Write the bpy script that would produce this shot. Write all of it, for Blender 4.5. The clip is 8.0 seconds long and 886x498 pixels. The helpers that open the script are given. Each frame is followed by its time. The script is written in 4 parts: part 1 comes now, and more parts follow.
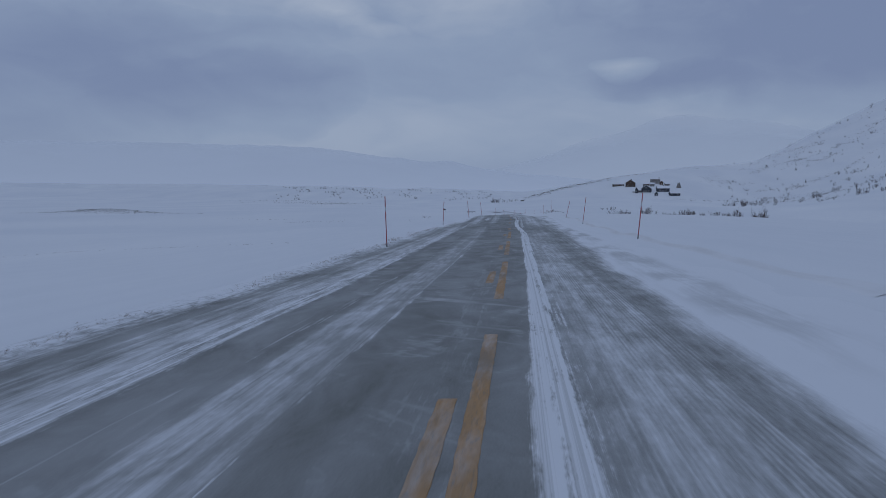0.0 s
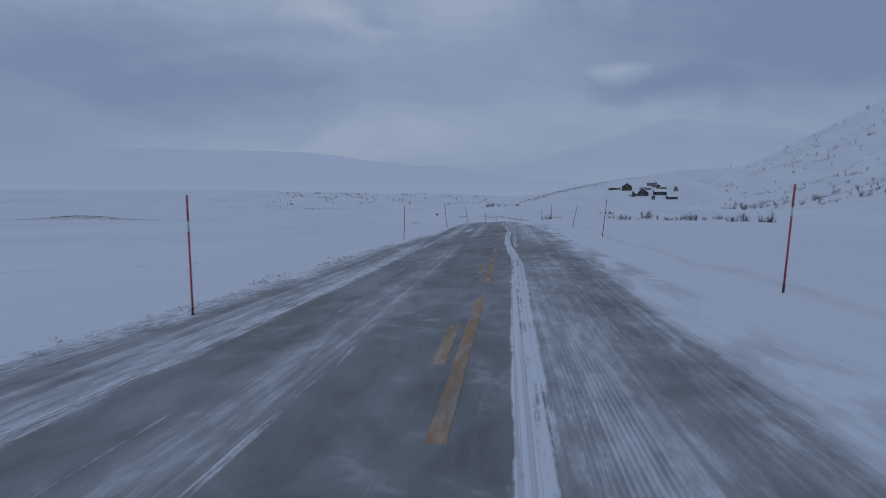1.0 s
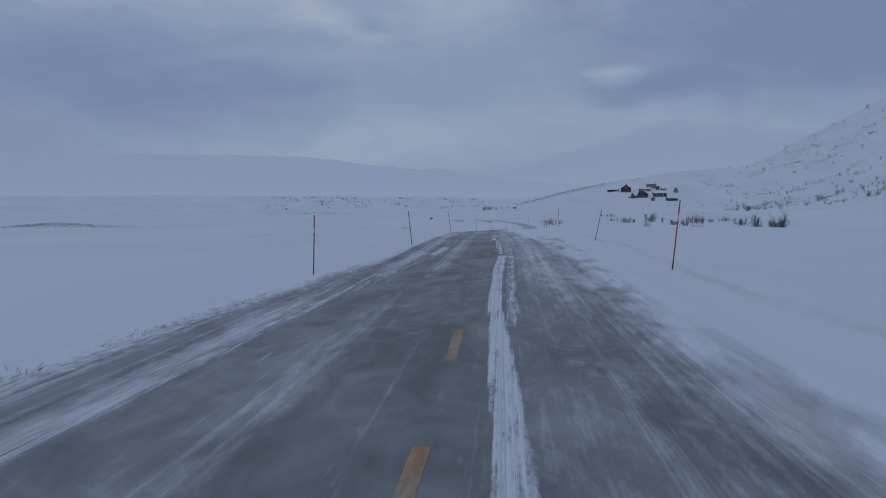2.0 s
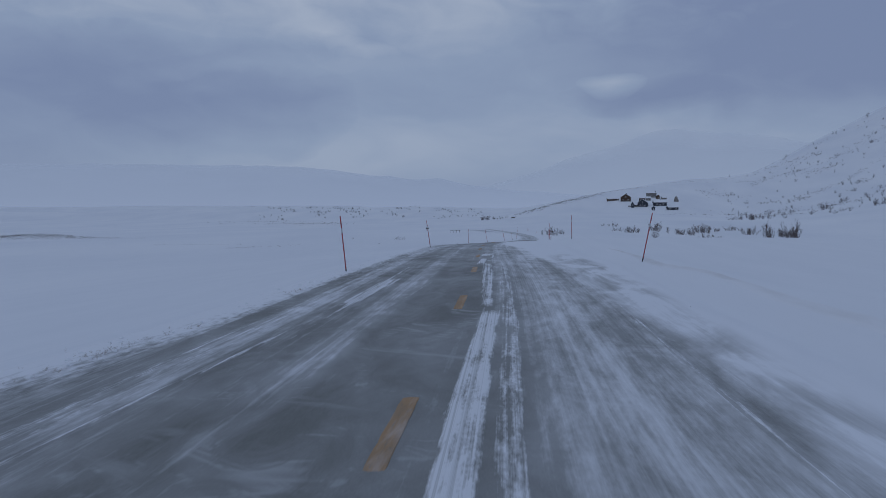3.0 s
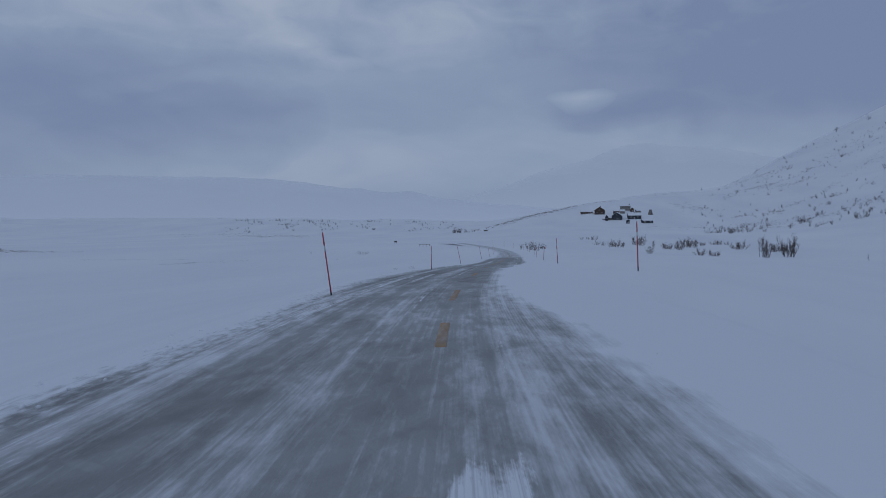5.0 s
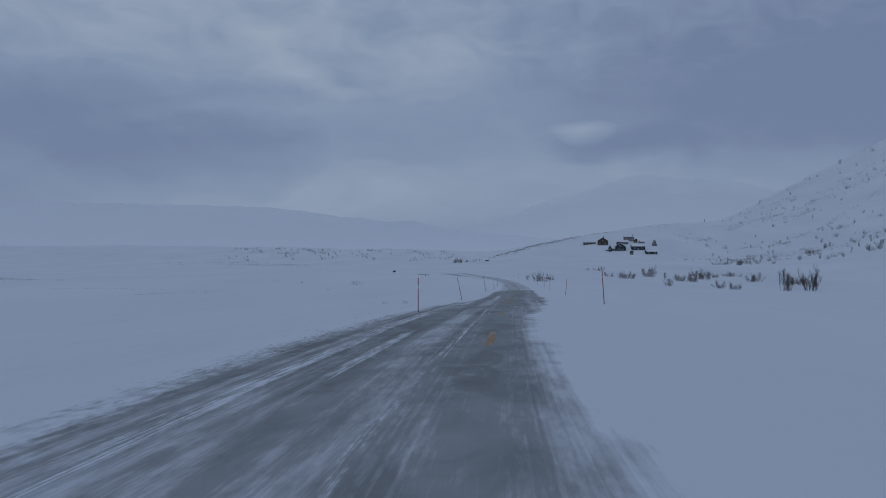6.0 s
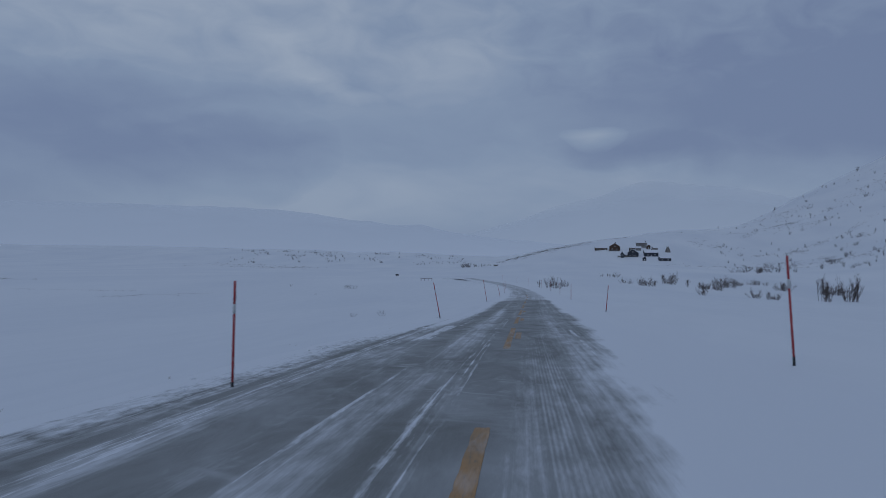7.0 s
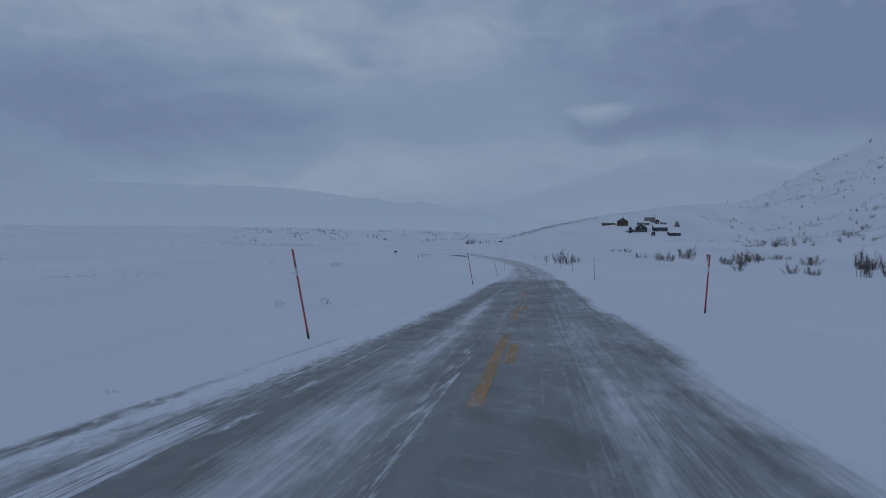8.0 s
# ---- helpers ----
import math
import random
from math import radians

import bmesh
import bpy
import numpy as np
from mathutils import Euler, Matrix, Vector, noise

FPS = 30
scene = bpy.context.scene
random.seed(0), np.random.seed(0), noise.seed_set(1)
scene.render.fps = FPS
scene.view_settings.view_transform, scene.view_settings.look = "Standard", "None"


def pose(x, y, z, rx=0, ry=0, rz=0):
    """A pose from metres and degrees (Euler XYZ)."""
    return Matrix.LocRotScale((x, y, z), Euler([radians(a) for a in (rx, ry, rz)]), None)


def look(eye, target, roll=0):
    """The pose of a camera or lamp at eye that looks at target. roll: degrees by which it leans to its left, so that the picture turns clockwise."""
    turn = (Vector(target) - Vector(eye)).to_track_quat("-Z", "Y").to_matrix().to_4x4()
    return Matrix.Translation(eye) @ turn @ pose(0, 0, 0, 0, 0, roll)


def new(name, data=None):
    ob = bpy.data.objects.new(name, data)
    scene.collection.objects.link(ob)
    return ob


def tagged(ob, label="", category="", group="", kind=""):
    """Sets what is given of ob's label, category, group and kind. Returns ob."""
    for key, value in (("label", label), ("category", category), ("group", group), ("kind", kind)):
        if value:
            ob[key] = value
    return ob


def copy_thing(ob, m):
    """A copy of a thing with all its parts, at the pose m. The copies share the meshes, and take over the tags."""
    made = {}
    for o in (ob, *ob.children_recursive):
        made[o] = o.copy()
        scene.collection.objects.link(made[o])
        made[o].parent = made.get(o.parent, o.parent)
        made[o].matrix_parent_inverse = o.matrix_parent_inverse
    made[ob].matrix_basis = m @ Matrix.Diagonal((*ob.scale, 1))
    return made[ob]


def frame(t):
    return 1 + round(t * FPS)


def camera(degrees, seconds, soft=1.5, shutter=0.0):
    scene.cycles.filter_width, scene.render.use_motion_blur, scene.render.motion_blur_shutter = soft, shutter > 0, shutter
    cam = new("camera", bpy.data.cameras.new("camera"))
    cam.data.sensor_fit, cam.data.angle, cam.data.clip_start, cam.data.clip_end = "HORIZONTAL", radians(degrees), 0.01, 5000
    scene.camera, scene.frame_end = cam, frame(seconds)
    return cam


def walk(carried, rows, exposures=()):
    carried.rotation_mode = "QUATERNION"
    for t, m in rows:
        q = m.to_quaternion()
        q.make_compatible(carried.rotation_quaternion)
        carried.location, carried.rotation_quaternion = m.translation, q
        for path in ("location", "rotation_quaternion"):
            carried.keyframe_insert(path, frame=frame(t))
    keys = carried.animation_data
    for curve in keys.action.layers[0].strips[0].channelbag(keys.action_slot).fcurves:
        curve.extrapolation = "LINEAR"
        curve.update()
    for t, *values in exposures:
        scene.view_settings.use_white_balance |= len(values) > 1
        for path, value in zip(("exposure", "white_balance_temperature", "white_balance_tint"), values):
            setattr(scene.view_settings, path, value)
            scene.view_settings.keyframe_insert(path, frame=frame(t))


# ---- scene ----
cam = camera(60.3, 8.0, soft=0.85, shutter=0.09)
PATH = [
    (0, (0.407, 3.000, 1.558), (-5.516, 52.543, -1.670), 0.16),
    (0.3, (0.333, 8.133, 1.524), (-5.512, 57.686, -1.676), 0.21),
    (0.5, (0.313, 11.832, 1.530), (-5.524, 61.393, -1.567), 0.15),
    (0.6, (0.291, 13.603, 1.533), (-5.519, 63.164, -1.615), 0.07),
    (0.9, (0.231, 18.709, 1.540), (-5.454, 68.291, -1.500), -0.15),
    (1, (0.220, 20.550, 1.529), (-5.411, 70.146, -1.392), -0.12),
    (1.2, (0.135, 24.201, 1.496), (-5.468, 73.801, -1.413), -0.28),
    (1.5, (0.110, 30.219, 1.618), (-5.449, 79.826, -1.257), -0.46),
    (1.7, (0.041, 33.971, 1.655), (-5.487, 83.583, -1.198), -0.68),
    (2.8, (-0.409, 51.383, 1.414), (-5.744, 101.052, -0.714), -0.26),
    (3, (-0.442, 54.468, 1.368), (-5.826, 104.135, -0.683), -0.73),
    (3.1, (-0.478, 56.003, 1.348), (-5.833, 105.676, -0.612), -0.41),
    (3.4, (-0.514, 60.784, 1.312), (-5.865, 110.464, -0.485), -0.48),
    (3.5, (-0.508, 62.246, 1.311), (-5.789, 111.936, -0.419), -0.48),
    (3.7, (-0.595, 64.817, 1.268), (-5.696, 114.532, -0.303), -0.73),
    (4, (-1.005, 68.532, 1.234), (-5.569, 118.303, -0.198), -0.98),
    (4.3, (-1.288, 72.632, 1.225), (-5.246, 122.448, -0.399), -1.07),
    (4.5, (-1.408, 75.280, 1.235), (-5.096, 125.116, -0.409), -0.47),
    (4.6, (-1.471, 76.573, 1.242), (-5.028, 126.419, -0.407), -0.65),
    (5.8, (-2.638, 92.617, 1.055), (-6.141, 142.491, 1.575), -0.35),
    (6.1, (-2.641, 99.031, 0.929), (-6.307, 148.890, 1.729), -0.04),
    (6.4, (-2.509, 105.887, 0.809), (-6.430, 155.724, 1.739), 0.57),
    (6.5, (-2.494, 108.078, 0.763), (-6.456, 157.909, 1.823), 0.42),
    (6.7, (-2.469, 112.259, 0.661), (-6.488, 162.085, 1.776), 0.59),
    (7, (-2.285, 118.736, 0.483), (-6.481, 168.548, 1.525), 0.51),
    (7.3, (-2.091, 125.339, 0.292), (-6.481, 175.143, 0.864), 0.54),
    (7.5, (-1.974, 129.547, 0.130), (-6.400, 179.350, -0.051), 0.73),
    (7.6, (-1.918, 131.624, 0.050), (-6.384, 181.424, -0.142), 0.80),
    (8, (-1.628, 140.143, -0.201), (-6.188, 189.932, -0.655), 0.08),
]
walk(cam, [(t, look(eye, target, roll)) for t, eye, target, roll in PATH],
     exposures=[(0.0, 0.0, 6500, 10), (4.5, 0.0, 6500, 10), (5.8, -0.15, 6420, 7.5), (8.0, -0.18, 6420, 7.5)])


# ---- light ----
def make_world():
    """Overcast winter sky: a bluish grey cloud deck with a few lighter and darker banks, over a faint clear sky."""
    w = bpy.data.worlds.new("overcast_sky")
    scene.world = w
    w.use_nodes = True
    nt = w.node_tree
    nt.nodes.clear()
    link, node = nt.links.new, nt.nodes.new
    out = node("ShaderNodeOutputWorld")
    bg = node("ShaderNodeBackground")
    sky = node("ShaderNodeTexSky")
    sky.sky_type = "NISHITA"
    sky.sun_disc = False
    sky.sun_elevation = radians(24)
    sky.sun_rotation = radians(150)
    dim = node("ShaderNodeVectorMath")
    dim.operation = "SCALE"
    dim.inputs[3].default_value = 0.07
    link(sky.outputs[0], dim.inputs[0])
    co = node("ShaderNodeTexCoord")

    def cloud_noise(scale, freq, detail, dist):
        mp = node("ShaderNodeMapping")
        mp.inputs["Scale"].default_value = scale
        link(co.outputs["Generated"], mp.inputs[0])
        n = node("ShaderNodeTexNoise")
        n.inputs["Scale"].default_value = freq
        n.inputs["Detail"].default_value = detail
        n.inputs["Roughness"].default_value = 0.5
        n.inputs["Distortion"].default_value = dist
        link(mp.outputs[0], n.inputs["Vector"])
        return n

    def calc(op, a, b, clamp=False):
        n = node("ShaderNodeMath")
        n.operation, n.use_clamp = op, clamp
        for i, v in enumerate((a, b)):
            if isinstance(v, (int, float)):
                n.inputs[i].default_value = v
            else:
                link(v, n.inputs[i])
        return n.outputs[0]

    # directions bent a little, so that the banks get ragged rims
    warp = cloud_noise((1, 1, 1.6), 7.0, 5, 0.3)
    off = node("ShaderNodeVectorMath")
    off.operation = "SUBTRACT"
    link(warp.outputs["Color"], off.inputs[0])
    off.inputs[1].default_value = (0.5, 0.5, 0.5)
    sc = node("ShaderNodeVectorMath")
    sc.operation = "SCALE"
    link(off.outputs[0], sc.inputs[0])
    sc.inputs[3].default_value = 0.075
    bent = node("ShaderNodeVectorMath")
    link(co.outputs["Generated"], bent.inputs[0])
    link(sc.outputs[0], bent.inputs[1])

    def bank(az, el, wide, high, sharp):
        """A soft cloud bank about the given direction (degrees); wide and high in degrees."""
        d = Vector((math.sin(radians(az)) * math.cos(radians(el)), math.cos(radians(az)) * math.cos(radians(el)), math.sin(radians(el))))
        s = (1 / radians(wide), 0.6, 1 / radians(high))
        mp = node("ShaderNodeMapping")
        mp.inputs["Scale"].default_value = s
        mp.inputs["Location"].default_value = (-d.x * s[0], -d.y * s[1], -d.z * s[2])
        link(bent.outputs[0], mp.inputs[0])
        g = node("ShaderNodeTexGradient")
        g.gradient_type = "SPHERICAL"
        link(mp.outputs[0], g.inputs[0])
        return calc("POWER", g.outputs["Fac"], sharp)

    tone = cloud_noise((1.0, 1.0, 3.0), 2.6, 6, 0.6).outputs[0]
    tone = calc("ADD", calc("MULTIPLY", calc("SUBTRACT", tone, 0.5), 0.58), 0.46)
    fleecy = cloud_noise((1.0, 1.0, 2.4), 9.0, 6, 0.9).outputs[0]
    tone = calc("ADD", tone, calc("MULTIPLY", calc("SUBTRACT", fleecy, 0.5), 0.25))
    for az, el, wide, high, sharp, gain in (
            (6.3, 9.5, 2.9, 1.05, 0.7, 0.42), (8.8, 8.2, 7.5, 1.5, 0.7, -0.22),
            (-17.4, 15.6, 2.6, 1.5, 0.8, 0.24), (-15.0, 13.6, 3.0, 1.5, 0.8, 0.34), (-12.4, 12.4, 2.6, 0.9, 0.8, 0.24), (-5.0, 14.4, 6.5, 2.6, 0.7, 0.22), (-19.5, 11.0, 7.0, 0.9, 0.8, 0.14), (-21.0, 18.0, 22.0, 6.0, 0.8, 0.32),
            (-31.0, 8.2, 17.0, 5.6, 0.45, -0.25), (20.0, 13.0, 20.0, 8.0, 0.7, -0.39),
            (-22.0, 7.4, 9.0, 3.2, 0.6, -0.12), (-4.0, 5.2, 36.0, 3.6, 0.7, 0.19), (9.0, 5.9, 8.0, 1.3, 0.8, 0.10), (-8.0, 8.0, 7.0, 0.9, 0.9, -0.08), (20.0, 21.0, 8.0, 3.0, 0.8, 0.15)):
        tone = calc("ADD", tone, calc("MULTIPLY", bank(az, el, wide, high, sharp), gain))
    # broken cloud higher up
    sep = node("ShaderNodeSeparateXYZ")
    link(co.outputs["Generated"], sep.inputs[0])
    high_up = calc("MULTIPLY", calc("SUBTRACT", sep.outputs[2], 0.19), 14.0, True)
    broken = cloud_noise((1.0, 1.0, 2.0), 15.0, 6, 0.8).outputs[0]
    tone = calc("ADD", tone, calc("MULTIPLY", calc("MULTIPLY", calc("SUBTRACT", broken, 0.46), 0.62), high_up))
    ramp = node("ShaderNodeValToRGB")
    e = ramp.color_ramp.elements
    e[0].position, e[0].color = 0.15, (0.178, 0.232, 0.378, 1)
    e[1].position, e[1].color = 0.95, (0.350, 0.412, 0.530, 1)
    mid = e.new(0.5)
    mid.color = (0.240, 0.308, 0.448, 1)
    link(tone, ramp.inputs[0])
    mix = node("ShaderNodeMixRGB")
    mix.inputs[0].default_value = 0.96
    link(dim.outputs[0], mix.inputs[1])
    link(ramp.outputs[0], mix.inputs[2])
    link(mix.outputs[0], bg.inputs[0])
    bg.inputs[1].default_value = 1.0
    link(bg.outputs[0], out.inputs[0])


make_world()
sun = new("sun", bpy.data.lights.new("sun", "SUN"))
sun.data.energy, sun.data.angle, sun.data.color = 0.12, radians(40), (1.0, 0.96, 0.92)
sun.matrix_world = pose(0, 0, 400, 62, 0, -30)


# ---- materials ----
def mat(name, rough=0.8):
    m = bpy.data.materials.new(name)
    m.use_nodes = True
    nt = m.node_tree
    b = nt.nodes["Principled BSDF"]
    b.inputs["Roughness"].default_value = rough
    return m, nt, b


def noise_node(nt, vec, scale, detail=4.0, rough=0.5, dist=0.0):
    n = nt.nodes.new("ShaderNodeTexNoise")
    n.inputs["Scale"].default_value = scale
    n.inputs["Detail"].default_value = detail
    n.inputs["Roughness"].default_value = rough
    n.inputs["Distortion"].default_value = dist
    if vec is not None:
        nt.links.new(vec, n.inputs["Vector"])
    return n.outputs[0]


def mapped(nt, scale, source="Object", uv=False, rot=(0, 0, 0)):
    co = nt.nodes.new("ShaderNodeTexCoord")
    mp = nt.nodes.new("ShaderNodeMapping")
    mp.inputs["Scale"].default_value = scale
    mp.inputs["Rotation"].default_value = rot
    nt.links.new(co.outputs["UV" if uv else source], mp.inputs[0])
    return mp.outputs[0]


def ramp_node(nt, fac, stops):
    r = nt.nodes.new("ShaderNodeValToRGB")
    e = r.color_ramp.elements
    while len(e) < len(stops):
        e.new(0.5)
    for k, (p, c) in zip(e, stops):
        k.position = p
        k.color = (*c, 1) if len(c) == 3 else c
    nt.links.new(fac, r.inputs[0])
    return r.outputs[0]


def grey(v):
    return (v, v, v)


def math_node(nt, op, a, b=None, clamp=False):
    n = nt.nodes.new("ShaderNodeMath")
    n.operation = op
    n.use_clamp = clamp
    for i, v in enumerate((a, b)):
        if v is None:
            continue
        if isinstance(v, (int, float)):
            n.inputs[i].default_value = v
        else:
            nt.links.new(v, n.inputs[i])
    return n.outputs[0]


def mix_col(nt, fac, a, b):
    n = nt.nodes.new("ShaderNodeMixRGB")
    for i, v in enumerate((fac, a, b)):
        if isinstance(v, (int, float)):
            n.inputs[i].default_value = v
        elif isinstance(v, tuple):
            n.inputs[i].default_value = (*v, 1)
        else:
            nt.links.new(v, n.inputs[i])
    return n.outputs[0]


def bump(nt, b, height, strength, distance):
    n = nt.nodes.new("ShaderNodeBump")
    n.inputs["Strength"].default_value = strength
    n.inputs["Distance"].default_value = distance
    nt.links.new(height, n.inputs["Height"])
    nt.links.new(n.outputs[0], b.inputs["Normal"])


def snow_material():
    m, nt, b = mat("wind_packed_snow", 0.75)
    wide = noise_node(nt, mapped(nt, (0.02, 0.006, 0.02)), 1.0, 5)
    drift = noise_node(nt, mapped(nt, (0.9, 0.12, 0.9), rot=(0, 0, 0.5)), 1.0, 5, 0.55)
    grain = noise_node(nt, mapped(nt, (14, 14, 14)), 1.0, 3)
    c = ramp_node(nt, wide, [(0.3, (0.80, 0.82, 0.86)), (0.7, (0.89, 0.90, 0.92))])
    c2 = ramp_node(nt, drift, [(0.36, (0.975, 0.977, 0.98)), (0.62, (1, 1, 1))])
    n = nt.nodes.new("ShaderNodeMixRGB")
    n.blend_type = "MULTIPLY"
    n.inputs[0].default_value = 1.0
    nt.links.new(c, n.inputs[1])
    nt.links.new(c2, n.inputs[2])
    nt.links.new(n.outputs[0], b.inputs["Base Color"])
    h = math_node(nt, "ADD", math_node(nt, "MULTIPLY", drift, 1.0), math_node(nt, "MULTIPLY", grain, 0.06))
    bump(nt, b, h, 0.08, 0.10)
    b.inputs["Specular IOR Level"].default_value = 0.2
    return m


def road_material():
    """Frosted asphalt with blown snow lying in streaks along the wheel tracks. UVMap: metres across and along;
    Verge: metres inside the right and the left rim of the snow."""
    m, nt, b = mat("frosted_asphalt", 0.6)

    def at(scale, rot=0.0):
        return mapped(nt, scale, uv=True, rot=(0, 0, rot))

    def scaled(v, k):
        return math_node(nt, "MULTIPLY", v, k)

    def added(*vs):
        s = vs[0]
        for v in vs[1:]:
            s = math_node(nt, "ADD", s, v)
        return s

    def centred(v, k):
        return math_node(nt, "MULTIPLY", math_node(nt, "SUBTRACT", v, 0.5), k)

    def times(*vs):
        s = vs[0]
        for v in vs[1:]:
            s = math_node(nt, "MULTIPLY", s, v)
        return s

    def slant(turn, scale):
        """Coordinates turned first and then scaled, for streaks that cross the road."""
        mp = nt.nodes.new("ShaderNodeMapping")
        mp.inputs["Scale"].default_value = scale
        nt.links.new(at((1, 1, 1), turn), mp.inputs[0])
        return mp.outputs[0]

    def layer(name, out):
        n = nt.nodes.new("ShaderNodeUVMap")
        n.uv_map = name
        sep = nt.nodes.new("ShaderNodeSeparateXYZ")
        nt.links.new(n.outputs[0], sep.inputs[0])
        return sep.outputs[out]

    stone = noise_node(nt, at((55, 55, 1)), 1.0, 3, 0.65)
    worn = noise_node(nt, at((0.9, 0.05, 1)), 1.0, 4)
    asphalt = ramp_node(nt, stone, [(0.28, (0.074, 0.076, 0.067)), (0.72, (0.195, 0.195, 0.172))])
    asphalt = mix_col(nt, scaled(worn, 0.5), asphalt, (0.104, 0.106, 0.092))
    # grains of many sizes, drawn out along the road
    hair = noise_node(nt, at((24.0, 0.09, 1)), 1.0, 4, 0.6, 0.05)
    fine = noise_node(nt, at((11.0, 0.10, 1)), 1.0, 4, 0.6, 0.1)
    line = noise_node(nt, at((4.5, 0.035, 1)), 1.0, 4, 0.6, 0.1)
    band = noise_node(nt, at((1.25, 0.022, 1)), 1.0, 3, 0.5, 0.1)
    flecks = noise_node(nt, at((8.0, 1.0, 1)), 1.0, 5, 0.65, 0.3)
    speck = noise_node(nt, at((28, 9, 1)), 1.0, 4, 0.7, 0.2)
    cloudy = noise_node(nt, at((0.60, 0.20, 1), 0.35), 1.0, 5, 0.55, 0.9)
    puffs = noise_node(nt, at((1.6, 0.7, 1), 0.8), 1.0, 5, 0.6, 1.0)
    wisp = noise_node(nt, slant(0.55, (0.22, 2.0, 1)), 1.0, 4, 0.6, 0.6)
    veil = noise_node(nt, slant(-0.95, (1.1, 0.14, 1)), 1.0, 4, 0.6, 0.5)
    gust = noise_node(nt, at((0.35, 0.12, 1)), 1.0, 3, 0.5, 0.3)
    inside_r, inside_l = layer("Verge", 0), layer("Verge", 1)
    load, thin = layer("Load", 0), layer("Load", 1)
    bared, prints, swept, pressed = layer("Bare", 0), layer("Bare", 1), layer("Swept", 0), layer("Swept", 1)
    streaky = added(centred(hair, 0.16), centred(fine, 0.20), centred(line, 0.27), centred(band, 0.26))
    mottle = added(centred(cloudy, 0.34), centred(puffs, 0.29), centred(flecks, 0.34), centred(speck, 0.12))
    # parallel lines printed by studded tyres
    drawn = nt.nodes.new("ShaderNodeUVMap")
    drawn.uv_map = "UVMap"
    across = nt.nodes.new("ShaderNodeSeparateXYZ")
    nt.links.new(drawn.outputs[0], across.inputs[0])
    ruts = math_node(nt, "SINE", added(scaled(across.outputs[0], 140.0), scaled(noise_node(nt, at((0.9, 0.02, 1)), 1.0, 2), 9.0)))
    ruts = times(ruts, prints, ramp_node(nt, noise_node(nt, at((1.2, 0.12, 1)), 1.0, 3), [(0.40, grey(0.2)), (0.58, grey(1.0))]))
    # rims: the field's snow thins out in streaks towards the wheel tracks
    rim_r = ramp_node(nt, added(scaled(inside_r, 0.2), 0.5), [(0.36, grey(1.0)), (0.44, grey(0.80)), (0.49, grey(0.45)), (0.53, grey(0.20)), (0.62, grey(0.09)), (0.80, grey(0.04)), (0.98, grey(0.0))])
    rim_l = ramp_node(nt, added(scaled(inside_l, 0.2), 0.5), [(0.36, grey(1.0)), (0.45, grey(0.66)), (0.50, grey(0.36)), (0.56, grey(0.18)), (0.75, grey(0.08)), (0.95, grey(0.0))])
    # frozen clumps and bare gaps along the left rim
    brink = ramp_node(nt, added(scaled(inside_l, 0.2), 0.5), [(0.30, grey(0.0)), (0.42, grey(1.0)), (0.50, grey(0.9)), (0.60, grey(0.0))])
    clumps = times(centred(noise_node(nt, at((9.0, 3.0, 1), 0.1), 1.0, 4, 0.6, 0.4), 0.75), brink)
    s = added(0.447, streaky, mottle, scaled(thin, 0.17), scaled(ruts, 0.040), clumps, scaled(swept, -0.15), scaled(rim_r, 0.60), scaled(rim_l, 0.48))
    cover = ramp_node(nt, s, [(0.34, grey(0.02)), (0.46, grey(0.10)), (0.57, grey(0.33)), (0.70, grey(0.72)), (0.84, grey(1.0))])
    # bared patches on the shoulder, long and ragged
    blot = added(scaled(noise_node(nt, at((1.25, 0.30, 1), 0.12), 1.0, 4, 0.55, 0.6), 0.7), scaled(flecks, 0.12), scaled(fine, 0.18))
    blot = times(ramp_node(nt, blot, [(0.45, grey(0.0)), (0.54, grey(0.50)), (0.66, grey(0.95))]), bared)
    cover = times(cover, added(1.0, scaled(blot, -0.72)))
    # short dashes of packed snow left in the wheel track
    dashes = noise_node(nt, at((10.0, 0.30, 1)), 1.0, 3, 0.5, 0.1)
    dashes = times(ramp_node(nt, dashes, [(0.58, grey(0.0)), (0.68, grey(0.60))]), pressed)
    cover = math_node(nt, "MAXIMUM", cover, dashes)
    # trodden ribs with a solid core, combed lengthwise
    ragged = added(scaled(load, 0.47), centred(hair, 0.80), centred(fine, 0.40), centred(flecks, 0.90), centred(speck, 0.45), centred(puffs, 0.25))
    rib = ramp_node(nt, ragged, [(0.24, grey(0.0)), (0.38, grey(0.45)), (0.54, grey(0.96))])
    comb = noise_node(nt, at((34.0, 0.06, 1)), 1.0, 3, 0.6, 0.04)
    rib = times(rib, ramp_node(nt, comb, [(0.38, grey(0.72)), (0.50, grey(1.0))]))
    rib = times(rib, ramp_node(nt, load, [(0.03, grey(0.0)), (0.22, grey(1.0))]))
    # drifting snow that snakes across
    snakes = math_node(nt, "MAXIMUM", ramp_node(nt, wisp, [(0.57, grey(0.0)), (0.72, grey(0.40))]), ramp_node(nt, veil, [(0.57, grey(0.0)), (0.72, grey(0.46))]))
